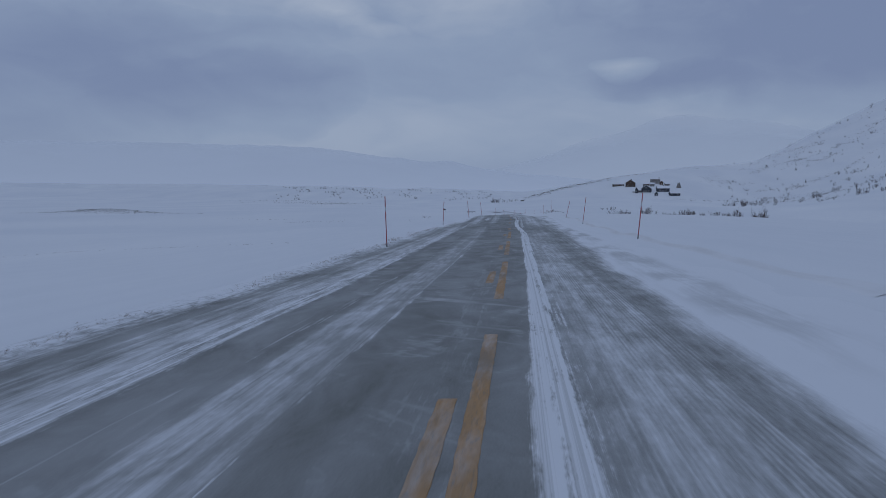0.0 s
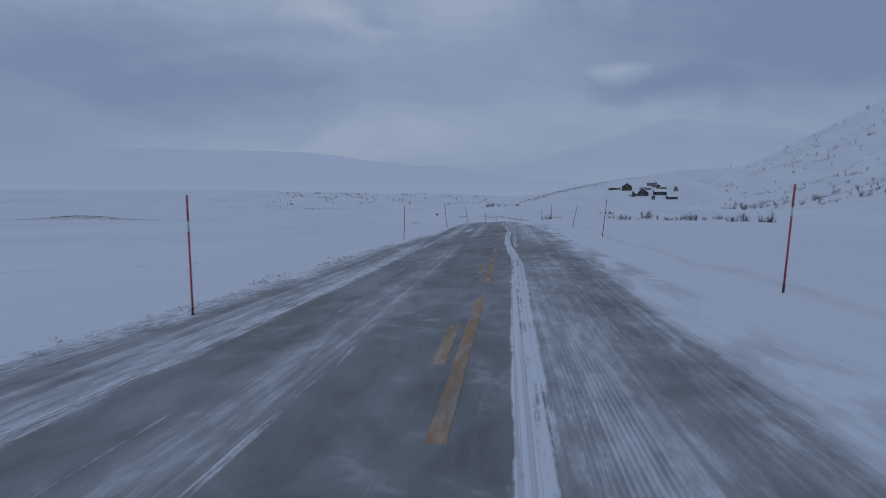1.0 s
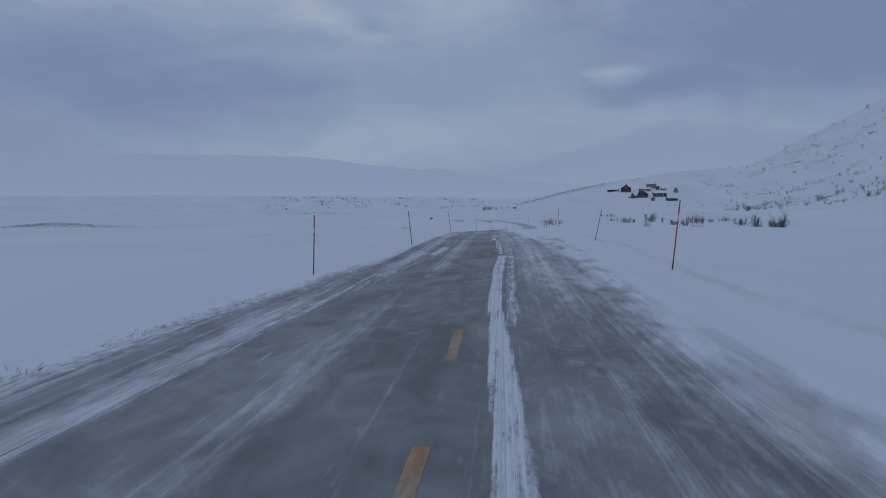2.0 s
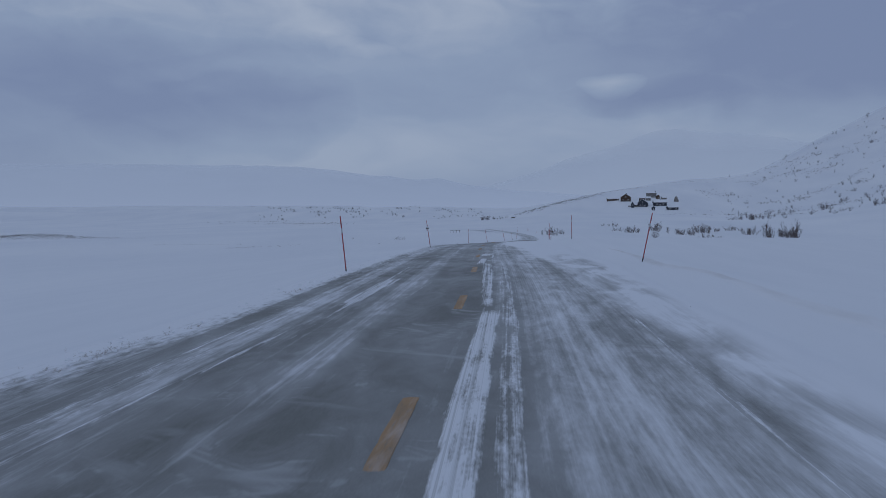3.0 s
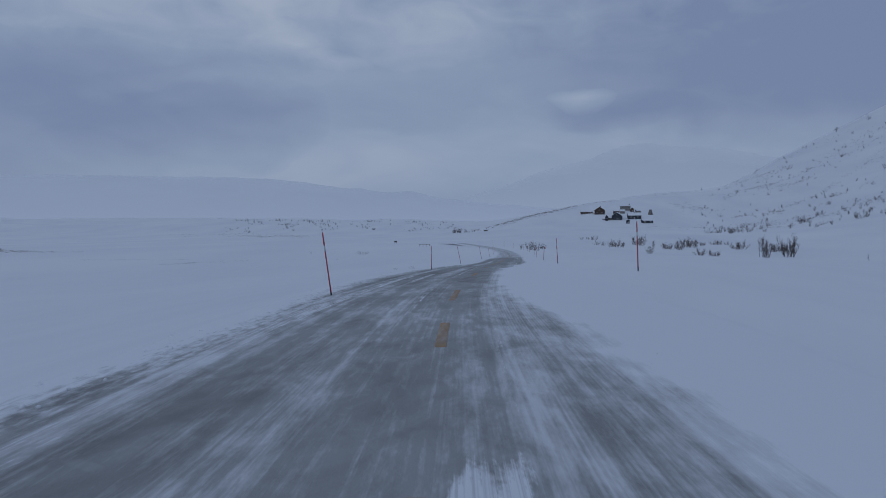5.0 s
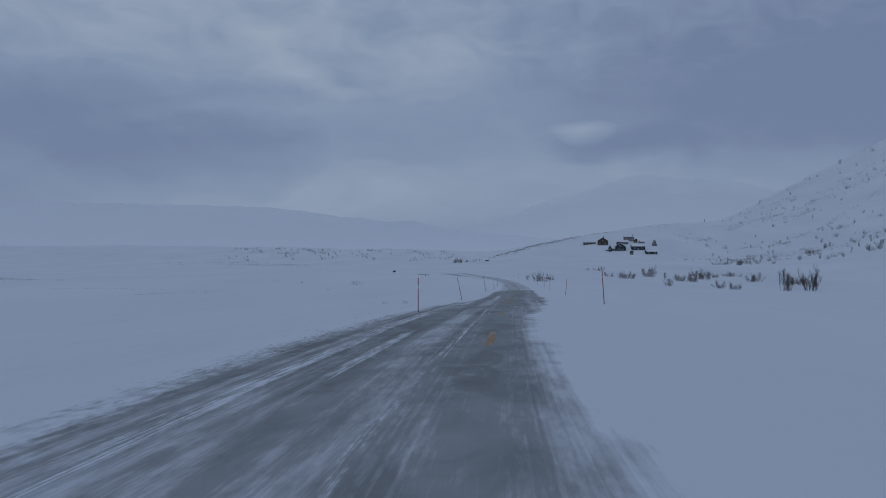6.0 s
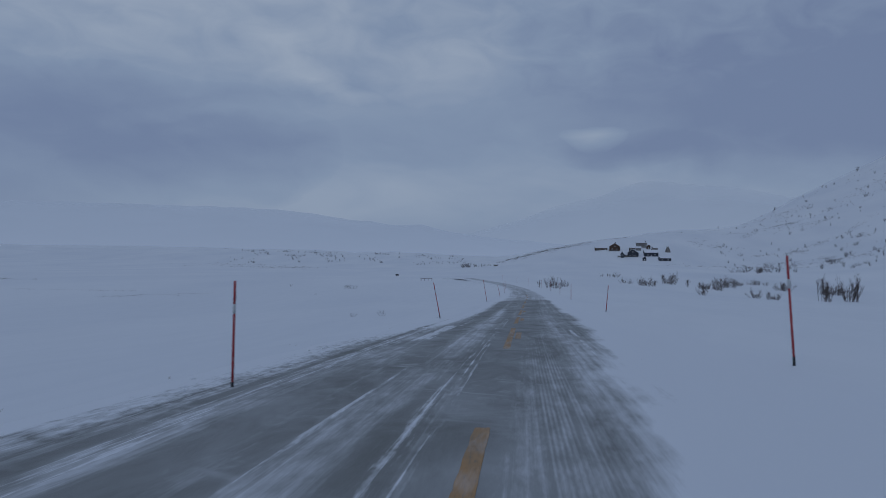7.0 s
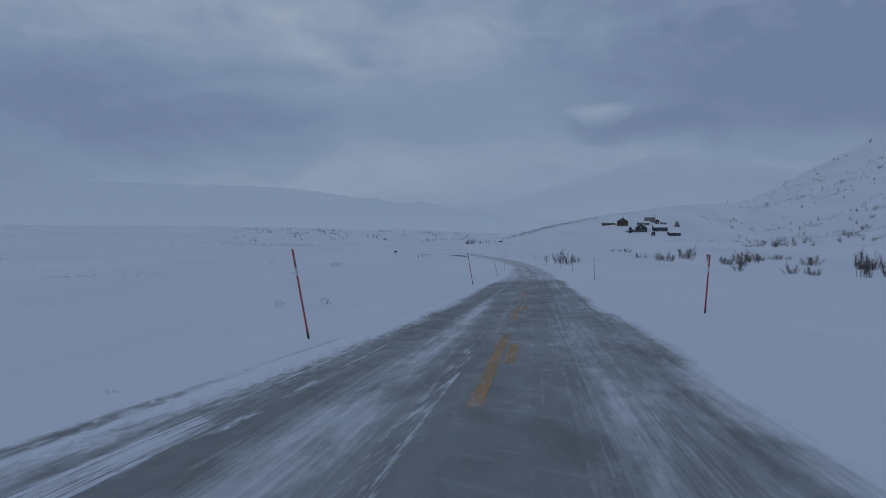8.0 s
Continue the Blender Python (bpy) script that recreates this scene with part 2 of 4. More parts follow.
    # and thin curling wisps between
    for turn, wide, long_, far_ in ((0.62, 0.16, 0.95, 0.0), (-0.85, 0.85, 0.15, 7.3), (0.15, 0.30, 0.9, 13.1)):
        mp = nt.nodes.new("ShaderNodeMapping")
        mp.inputs["Location"].default_value = (far_, far_, 0)
        nt.links.new(slant(turn, (wide, long_, 1)), mp.inputs[0])
        web = math_node(nt, "ABSOLUTE", math_node(nt, "SUBTRACT", noise_node(nt, mp.outputs[0], 1.0, 3, 0.55, 0.45), 0.5))
        web = times(ramp_node(nt, web, [(0.0, grey(0.34)), (0.014, grey(0.20)), (0.050, grey(0.0))]), ramp_node(nt, puffs, [(0.44, grey(0.15)), (0.60, grey(1.0))]))
        snakes = math_node(nt, "MAXIMUM", snakes, web)
    snakes = times(snakes, ramp_node(nt, added(scaled(gust, 0.6), scaled(puffs, 0.4)), [(0.40, grey(0.1)), (0.58, grey(1.0))]))
    film = ramp_node(nt, added(scaled(cloudy, 0.5), scaled(puffs, 0.4), scaled(thin, 0.15)), [(0.34, grey(0.03)), (0.66, grey(0.36)), (0.80, grey(0.52))])
    cover = math_node(nt, "MAXIMUM", math_node(nt, "MAXIMUM", cover, film), math_node(nt, "MAXIMUM", rib, snakes))
    base = mix_col(nt, cover, asphalt, (0.83, 0.845, 0.88))
    nt.links.new(base, b.inputs["Base Color"])
    bump(nt, b, added(scaled(stone, 0.6), scaled(cover, 1.2)), 0.4, 0.012)
    return m


def paint_material():
    m, nt, b = mat("worn_yellow_paint", 0.7)
    wear = noise_node(nt, mapped(nt, (42, 7, 42)), 1.0, 5, 0.65)
    faded = noise_node(nt, mapped(nt, (3, 0.5, 3)), 1.0, 3)
    c = ramp_node(nt, wear, [(0.30, (0.20, 0.150, 0.095)), (0.44, (0.43, 0.215, 0.052)), (0.70, (0.51, 0.265, 0.076))])
    c = mix_col(nt, ramp_node(nt, faded, [(0.40, grey(0.1)), (0.70, grey(0.75))]), c, (0.20, 0.165, 0.120))
    dust = noise_node(nt, mapped(nt, (7.0, 0.9, 7)), 1.0, 5, 0.65, 0.3)
    c = mix_col(nt, ramp_node(nt, dust, [(0.44, grey(0.05)), (0.70, grey(0.40))]), c, (0.62, 0.63, 0.66))
    nt.links.new(c, b.inputs["Base Color"])
    return m


def plain(name, a, bcol, scale=3.0, rough=0.7, metal=0.0, strength=0.2):
    m, nt, b = mat(name, rough)
    n = noise_node(nt, mapped(nt, (scale, scale, scale)), 1.0, 4)
    c = ramp_node(nt, n, [(0.35, a), (0.65, bcol)])
    nt.links.new(c, b.inputs["Base Color"])
    b.inputs["Metallic"].default_value = metal
    bump(nt, b, n, strength, 0.01)
    return m


SNOW = snow_material()
ROAD = road_material()
YELLOW = paint_material()
RED = plain("red_pole_plastic", (0.31, 0.032, 0.038), (0.43, 0.055, 0.060), 9, 0.5)
BAND = plain("grey_reflector_tape", (0.45, 0.46, 0.48), (0.60, 0.61, 0.62), 20, 0.35)
BLACK = plain("black_pole_foot", (0.02, 0.02, 0.022), (0.035, 0.035, 0.04), 10, 0.6)
TWIG = plain("birch_twig_bark", (0.095, 0.074, 0.070), (0.19, 0.158, 0.148), 4, 0.9)
# paler bark for the slope birches: distance haze painted into the colour
HAZED_TWIG = plain("haze_paled_birch_bark", (0.12, 0.105, 0.105), (0.26, 0.24, 0.245), 0.6, 0.9)
GRASS = plain("dry_grass", (0.26, 0.22, 0.195), (0.42, 0.36, 0.32), 6, 0.9)
ROCK = plain("windswept_heath", (0.10, 0.085, 0.075), (0.26, 0.23, 0.21), 0.35, 0.95, 0.0, 0.5)
WOOD_BROWN = plain("brown_stained_boards", (0.055, 0.032, 0.022), (0.095, 0.058, 0.040), 1.2, 0.8)
WOOD_BLUE = plain("blue_black_boards", (0.022, 0.028, 0.040), (0.045, 0.052, 0.068), 1.2, 0.75)
WOOD_GREY = plain("weathered_grey_boards", (0.16, 0.15, 0.14), (0.26, 0.25, 0.24), 1.2, 0.85)
TRIM = plain("white_window_trim", (0.55, 0.55, 0.56), (0.70, 0.70, 0.70), 4, 0.6)
GLASS = plain("dark_window_glass", (0.02, 0.025, 0.03), (0.04, 0.045, 0.05), 1, 0.08)
CHIMNEY = plain("dark_chimney_stone", (0.05, 0.05, 0.05), (0.10, 0.10, 0.10), 3, 0.9)
STEEL = plain("dull_galvanised_steel", (0.25, 0.26, 0.27), (0.38, 0.39, 0.40), 8, 0.45, 0.6)


# ---- shared shape helpers ----
def link_mesh(name, bm, material, parent=None, label=""):
    me = bpy.data.meshes.new(name)
    bm.normal_update()
    bm.to_mesh(me)
    bm.free()
    me.materials.append(material)
    ob = new(name, me)
    if parent is not None:
        ob.parent = parent
    if label:
        tagged(ob, label)
    return ob


def part(name, bm, material, parent, label=""):
    return link_mesh(name, bm, material, parent, label)


def smooth(a, b, x):
    t = np.clip((np.asarray(x, float) - a) / (b - a), 0, 1)
    return t * t * (3 - 2 * t)


def spline(x, xs, ys):
    """Smooth curve through a few knots, with monotone-like tangents."""
    x, xs, ys = np.asarray(x, float), np.asarray(xs, float), np.asarray(ys, float)
    m = np.gradient(ys, xs)
    i = np.clip(np.searchsorted(xs, x) - 1, 0, len(xs) - 2)
    h = xs[i + 1] - xs[i]
    t = np.clip((x - xs[i]) / h, 0, 1)
    return ((1 + 2 * t) * (1 - t) ** 2 * ys[i] + t * (1 - t) ** 2 * h * m[i]
            + t * t * (3 - 2 * t) * ys[i + 1] + t * t * (t - 1) * h * m[i + 1])


def wave(x, y, seed, scale):
    """Cheap smooth value noise from summed sines, about -1 to 1."""
    rng = np.random.RandomState(seed)
    x, y = np.asarray(x, float), np.asarray(y, float)
    s = np.zeros(np.broadcast(x, y).shape)
    for _ in range(7):
        a, k, p = rng.uniform(0, 2 * np.pi), rng.uniform(0.5, 1.9), rng.uniform(0, 6.28)
        s = s + np.sin((x * np.cos(a) + y * np.sin(a)) * k * 2 * np.pi / scale + p)
    return s / 3.5


# ---- the line of the road ----
def centre(y):
    return spline(y, [-60, 0, 11.4, 22.7, 33.8, 44.8, 53, 60, 68, 76, 84, 99.3, 111.5, 124, 134.4, 143.2, 154, 189, 218, 236, 268, 306, 356, 406, 526, 706],
                  [0.75, 0.2, -0.05, -0.32, -0.62, -0.91, -1.2, -1.4, -1.58, -1.88, -2.28, -2.88, -2.77, -2.52, -2.29, -2.06, -1.75, -0.6, 0.35, 0.6, 0.3, -2.4, -9.4, -17.5, -42, -80])


def road_z(y):
    return spline(y, [-60, 0, 11.4, 22.7, 33.8, 44.8, 60, 68, 76, 84, 99.3, 111.5, 124, 134.4, 143.2, 154, 188, 218, 241, 276, 336, 426, 706],
                  [0.2, 0.14, 0.08, -0.03, -0.1, -0.18, -0.16, -0.1, -0.08, -0.13, -0.27, -0.52, -0.89, -1.22, -1.51, -1.9, -2.76, -3.5, -3.9, -4.2, -4.3, -4.2, -6])


def left_edge(y):
    """Where the field's snow starts on the left."""
    return spline(y, [-60, 8, 27, 42, 53, 59, 70, 82, 101, 109, 117, 128, 139, 145, 156, 186, 226, 266, 706],
                  [-4.8, -4.85, -4.95, -5.1, -4.9, -4.35, -3.7, -3.35, -3.45, -3.75, -4.0, -3.9, -3.6, -2.75, -2.3, -2.3, -2.4, -2.2, -2.0])


def right_edge(y):
    """Where the drifted snow starts to cover the road."""
    return spline(y, [-60, 8, 24, 37, 47, 58, 67, 77, 82, 89.71, 96.21, 102, 108, 114, 120, 124, 129, 136, 143, 149, 156, 171, 196, 236, 706],
                  [2.5, 2.3, 2.55, 2.87, 3.1, 2.9, 2.75, 2.35, 2.15, 1.95, 1.5, 1.15, 1.0, 0.95, 0.98, 1.3, 1.6, 1.9, 2.25, 2.35, 2.45, 2.2, 2.3, 2.0, 1.7])


def tilt(u):
    """The road leans to the left, and its crown is nearly flat."""
    return np.where(u < 0, 0.046, 0.010) * np.clip(u, -6.5, 6.5)


def shore(y):
    """Ragged outline of the snow along both sides."""
    return 0.16 * wave(0, y, 3, 9.0) + 0.10 * wave(0, y, 4, 2.3)


def bank_right(y):
    """How far the snow beside the road lies above (or below) the road on its right."""
    return spline(y, [-60, 34, 61.6, 81.7, 112.3, 130.5, 157.9, 190.9, 232.4, 296, 706], [0, -0.04, -0.27, -0.41, 0.07, 0.07, 0.22, 0.09, -0.02, 0, 0])


def bank_left(y):
    """The same on its left."""
    return spline(y, [-60, 32.7, 61.8, 77.4, 107.2, 128.9, 153.8, 186.3, 215.7, 296, 706], [0, -0.04, -0.26, -0.35, -0.34, -0.04, 0.06, 0.1, 0.1, 0, 0])


# heights of the valley by direction (columns, degrees from the road) and range (rows)
AZ = [-75, -34, -23, -14, -8, -5.5, -1.5, 2.5, 7.2, 10.5, 16, 20, 25.5, 36, 75]
RANGES = [300, 620, 950, 1150, 1420, 1950, 2700, 3600, 4300, 6500]
HEIGHTS = [
    [-6, -6, -6, -6, -6, -5.5, -4.6, -4.4, -5.2, -6.6, -8.6, -9.6, -9, -6, 2],
    [-4, -7, -7, -7, -7, -7, -6, -4, -3, -3.5, -4, -2, 9, 30, 40],
    [5, -7, -7, -7, -8, -7, -1, 5, 4, 3, 0, 6, 34, 90, 110],
    [10, -5, -5, -5, -7, -6, 2, 20, 33, 34, 16, 30, 72, 150, 180],
    [20, 0, 0, 0, -3, -3, 7, 31, 50, 59, 60, 78, 135, 240, 280],
    [40, 26, 26, 24, 20, 18, 12, 30, 55, 76, 98, 172, 262, 360, 380],
    [60, 46, 47, 44, 38, 35, 30, 46, 65, 90, 110, 186, 292, 430, 450],
    [50, 40, 40, 38, 32, 30, 28, 40, 55, 80, 110, 160, 260, 400, 450],
    [40, 34, 34, 34, 30, 28, 28, 34, 45, 60, 80, 90, 140, 200, 250],
    [50, 40, 40, 40, 30, 30, 30, 30, 30, 30, 30, 40, 60, 80, 90],
]


def ground_z(x, y):
    x, y = np.broadcast_arrays(np.asarray(x, float), np.asarray(y, float))
    yc = np.clip(y, -60, 700)
    u = x - centre(yc)
    z0 = road_z(yc)
    le, re = left_edge(yc) - 0.55, 3.7 + shore(yc + 40)
    # bed below the road, drifts beside it
    right = np.maximum(u - re, 0)
    left = np.maximum(le - u, 0)
    inside = (u > le) & (u < re)
    lip_r = -0.03 + 0.05 * smooth(0, 0.7, right) + 0.05 * smooth(0.8, 3.0, right) + 0.025 * wave(x * 3, y, 8, 9) * smooth(0.6, 1.6, right)
    lip_l = -0.08 + 0.11 * smooth(0, 0.3, left) - 1.35 * smooth(0.5, 9, left) - 2.2 * smooth(8, 60, left)
    near = z0 + tilt(u) + np.where(inside, -0.08, np.where(u >= re, lip_r, lip_l))
    # a low ploughed bank past the poles on the right
    near = near + bank_right(yc) * smooth(0, 1.1, u - re) + bank_left(yc) * smooth(0, 0.8, le - u)
    near = near + 0.20 * np.exp(-((u - re - 2.6) / 1.0) ** 2) + smooth(8, 110, right) * (-3.6 + 0.25 * wave(x, y, 12, 40))
    near = near + smooth(2, 25, left) * 0.18 * wave(x, y, 9, 26)
    r = np.hypot(x, y - 72)
    az = np.degrees(np.arctan2(x, y - 72))
    # table in range and direction
    ri = np.interp(r, RANGES, np.arange(len(RANGES)))
    i = np.clip(ri.astype(int), 0, len(RANGES) - 2)
    t = ri - i
    t = t * t * (3 - 2 * t) * 0.6 + t * 0.4
    H = np.array(HEIGHTS, float)
    aa = np.where(np.abs(az) > 75, np.sign(az) * 75, az)
    col = np.array([spline(aa, AZ, row) for row in H])
    lo = np.take_along_axis(col, i[None], 0)[0]
    hi = np.take_along_axis(col, (i + 1)[None], 0)[0]
    far = lo + (hi - lo) * t
    rough = smooth(900, 2200, r) * (7 * wave(x, y, 21, 420) + 3.0 * wave(x, y, 22, 150)) + smooth(250, 700, r) * 0.5 * wave(x, y, 23, 70)
    far = far + rough
    k = smooth(150, 320, r)
    z = near * (1 - k) + far * k
    # a low knoll out on the plain
    return z + 2.3 * np.exp(-((x + 226) / 24.0) ** 2 - ((y - 384) / 13.0) ** 2)


def surface_z(x, y):
    """The ground, or the road's snowy rim where that lies higher."""
    yc = np.clip(y, -60, 400)
    u = x - centre(yc)
    on_road = (u > left_edge(yc) - 0.93) & (u < 4.7) & (y < 200)
    return np.maximum(ground_z(x, y), np.where(on_road, road_z(yc) + tilt(u) + 0.02, -99))


def gz(x, y):
    return float(ground_z(np.array([x]), np.array([y]))[0])


def stretch(fine, step, reach, growth):
    out, v, s = list(fine), fine[-1], step
    while v < reach:
        s *= growth
        v += s
        out.append(v)
    return out


def grid_mesh(name, xs, ys, zf, material):
    X, Y = np.meshgrid(np.array(xs), np.array(ys))
    Zv = zf(X, Y)
    co = np.stack([X, Y, Zv], -1).reshape(-1, 3)
    nx, ny = len(xs), len(ys)
    idx = np.arange(nx * ny).reshape(ny, nx)
    f = np.stack([idx[:-1, :-1], idx[:-1, 1:], idx[1:, 1:], idx[1:, :-1]], -1).reshape(-1, 4)
    me = bpy.data.meshes.new(name)
    me.from_pydata(co.tolist(), [], f.tolist())
    me.polygons.foreach_set("use_smooth", [True] * len(f))
    me.materials.append(material)
    return new(name, me)


# ---- ground and road ----
half = list(np.arange(0, 9.01, 0.22))
xs_r = stretch(half, 0.22, 4700, 1.055)
xs = sorted([-v for v in xs_r[1:]] + xs_r)
ys_f = stretch(list(np.arange(-12, 240, 0.8)), 0.8, 4800, 1.035)
ys_b = [-12 - v for v in stretch([1.0], 1.0, 900, 1.25)]
ys = sorted(ys_b + ys_f)
ground = tagged(grid_mesh("ground", xs, ys, ground_z, SNOW), "wind-packed snow over a wide mountain valley", "snow", kind="structure")


# ribs of trodden snow between the wheel tracks: offset from the centre line at the near and the far end, width, from and to along the road, weight
RIBS = [
    (0.40, 0.74, 0.32, -14, 42, 1.3), (0.66, 0.95, 0.24, -14, 42, 0.66), (0.73, 0.52, 0.30, 40, 53, 1.15), (0.50, 0.54, 0.28, 51, 67, 1.2), (0.44, 0.34, 0.26, 66, 79, 0.95),
    (0.82, 0.84, 0.25, 50, 80, 0.86), (0.22, 0.48, 0.38, 83, 86.37, 1.4), (0.10, 0.28, 0.22, 77.5, 82.2, 1.3), (0.50, 0.85, 0.09, 79, 95.29, 0.8),
    (1.00, 1.20, 0.34, -14, 34, 0.42), (0.98, 1.05, 0.22, 23.5, 28, 0.85),
    (-0.76, -0.62, 0.17, 91.57, 116, 0.72), (-0.64, -0.60, 0.15, 114, 130, 0.72), (-0.62, -0.52, 0.06, 125, 153, 0.85), (-0.53, -0.43, 0.05, 128, 156, 0.85), (-0.44, -0.33, 0.07, 126, 152, 0.80), (-0.49, -0.43, 0.05, 114, 126, 0.7), (-0.88, -0.78, 0.05, 97.14, 118, 0.5),
    (-3.02, -3.42, 0.42, -14, 45, 1.0), (-3.42, -3.0, 0.36, 43, 60, 0.8), (-1.34, -1.30, 0.07, -14, 30, 0.85), (-2.30, -2.25, 0.08, -14, 36, 0.55),
    (-2.75, -2.22, 0.07, 57, 67, 0.9), (-2.08, -2.10, 0.055, 63, 79, 1.0), (-2.12, -1.93, 0.36, 67.2, 74.2, 1.08), (-3.0, -2.8, 0.46, 56, 97.14, 0.72), (-1.42, -0.85, 0.06, 64, 73, 0.75),
    (-2.75, -2.72, 0.42, 93.43, 114, 0.9), (-1.90, -1.90, 0.26, 105.3, 114.6, 0.95), (-2.12, -1.75, 0.12, 112, 116, 0.75), (-2.75, -3.1, 0.40, 112, 128, 0.9), (-1.50, -1.45, 0.10, 123, 132, 0.8),
    (-3.1, -2.9, 0.40, 126, 146, 0.8), (-2.30, -2.25, 0.46, 137, 147, 1.15), (-2.55, -2.75, 0.75, 144, 156, 0.7), (-1.95, -2.0, 0.10, 145, 154, 0.9), (-2.7, -2.4, 0.40, 156, 246, 0.7),
    (1.66, 1.72, 0.14, 132, 143, 0.95), (1.28, 1.62, 0.22, 140, 170, 0.35), (1.9, 1.6, 0.3, 44, 97.14, 0.3), (1.30, 1.12, 0.10, 60, 86, 0.5), (2.62, 2.5, 0.10, 54, 76, 0.8),
]


# wide thin films of blown snow: offset, width, from and to along the road, weight
FILMS = [
    (-1.80, 0.85, -60, 60, 0.68), (-3.55, 0.9, -60, 60, 0.9), (-4.3, 0.6, -60, 60, 0.5), (1.30, 1.3, -60, 49, 0.75), (1.45, 1.3, 49, 97.14, 0.80),
    (2.3, 0.9, 49, 86, 0.55), (0.92, 0.8, 60, 97.14, 1.15), (-2.68, 0.6, -60, 53, 0.35), (-1.30, 0.62, 55, 108, 0.9), (-2.9, 0.6, 57, 134, 0.8), (-2.5, 1.3, 124, 144, 0.55),
    (-1.28, 0.66, 97.14, 134, 0.85), (-1.1, 0.75, 128, 172, 0.88), (-0.05, 1.6, 91.57, 174, 0.2), (0.72, 0.4, 100, 124, 0.45), (1.55, 0.8, 120, 246, 0.4),
    (-2.85, 0.6, 126, 246, 0.7), (0.11, 1.0, 172, 246, 0.3), (0, 9, 191, 706, 1.0), (1.0, 4.5, 76, 108, 0.8), (-2.0, 5, 86, 110, 0.6),
]


# the shoulder on the right, where the wind has bared the ground in patches, same columns
BARE = [(3.25, 1.1, 9, 33, 0.62), (3.40, 0.8, 31, 52, 0.80), (3.02, 1.0, 50, 84, 1.1)]


# tracks swept cleaner than the rest, same columns
SWEPT = [
    (2.25, 0.34, 48, 86, 0.08), (-2.62, 0.78, -60, 56, 0.9), (-0.90, 0.85, -60, 50, 0.45), (-0.25, 0.9, 50, 93.43, 0.35), (-2.05, 0.42, 76, 105, 0.5), (-4.50, 0.34, -60, 58, 0.8),
    (-3.45, 0.36, 61, 118, 0.7), (-3.02, 0.28, 97.14, 118, 0.7), (-1.60, 0.20, 97.14, 118, 0.6), (-2.22, 0.40, 116, 134, 0.6), (-1.95, 0.36, 134, 151, 0.8), (-1.80, 0.90, 148, 196, 0.7),
    (-3.40, 0.30, 118, 140, 0.8), (-3.15, 0.30, 136, 160, 1.7), (-2.78, 0.20, 134, 148, 0.7), (0.10, 0.70, 89.71, 156, 0.5),
]


# tracks with short dashes of packed snow, same columns
PRESSED = [(-2.45, 0.34, -60, 56, 0.8), (-2.05, 0.30, 84, 118, 0.7), (-2.30, 0.30, 152, 172, 0.6)]


def zone_load(table, u, y, fade):
    t = np.zeros(np.broadcast(u, y).shape)
    for k, (u0, w, y0, y1, g) in enumerate(table):
        d = np.abs(u - u0 - 0.08 * np.sin(y / 15.0 + k)) / (w * 0.5)
        e = np.clip(np.minimum((y - y0) / fade, (y1 - y) / fade), 0, 1)
        t = np.maximum(t, g * e * (1 - smooth(0.45, 1.35, d)))
    return t


# lines printed by studded tyres, same columns
RUTS = [
    (1.22, 0.55, -60, 31.5, 1), (1.81, 0.4, -60, 23.8, 0.9), (1.84, 0.5, 27.5, 61, 0.5), (1.25, 0.8, 61, 100.1, 0.6), (0.72, 0.5, 117.1, 138, 1.1),
    (0.86, 0.42, 136, 176.6, 1.2), (1.5, 0.4, 134, 166, 0.7),
]


def rut_load(u, y):
    t = np.zeros(np.broadcast(u, y).shape)
    for u0, w, y0, y1, g in RUTS:
        e = np.clip(np.minimum((y - y0) / 5, (y1 - y) / 5), 0, 1)
        t = np.maximum(t, g * e * (1 - smooth(0.6, 1.2, np.abs(u - u0) / (w * 0.5))))
    return t


def snow_load(u, y):
    t = np.zeros(np.broadcast(u, y).shape)
    for k, (u0, u1, w, y0, y1, g) in enumerate(RIBS):
        c = u0 + (u1 - u0) * np.clip((y - y0) / (y1 - y0), 0, 1) + 0.02 * np.sin(y / 9.0 + k * 1.7) + 0.008 * np.sin(y / 2.3 + k)
        d = np.abs(u - c) / (w * 0.5 * (1 + 0.10 * np.sin(y / 4.3 + 2 * k) + 0.08 * np.sin(y / 1.1 + k)))
        e = np.clip(np.minimum((y - y0) / 1.2, (y1 - y) / 1.2), 0, 1)
        t = np.maximum(t, g * e * (1 - smooth(0.72, 1.30, d)))
    return t


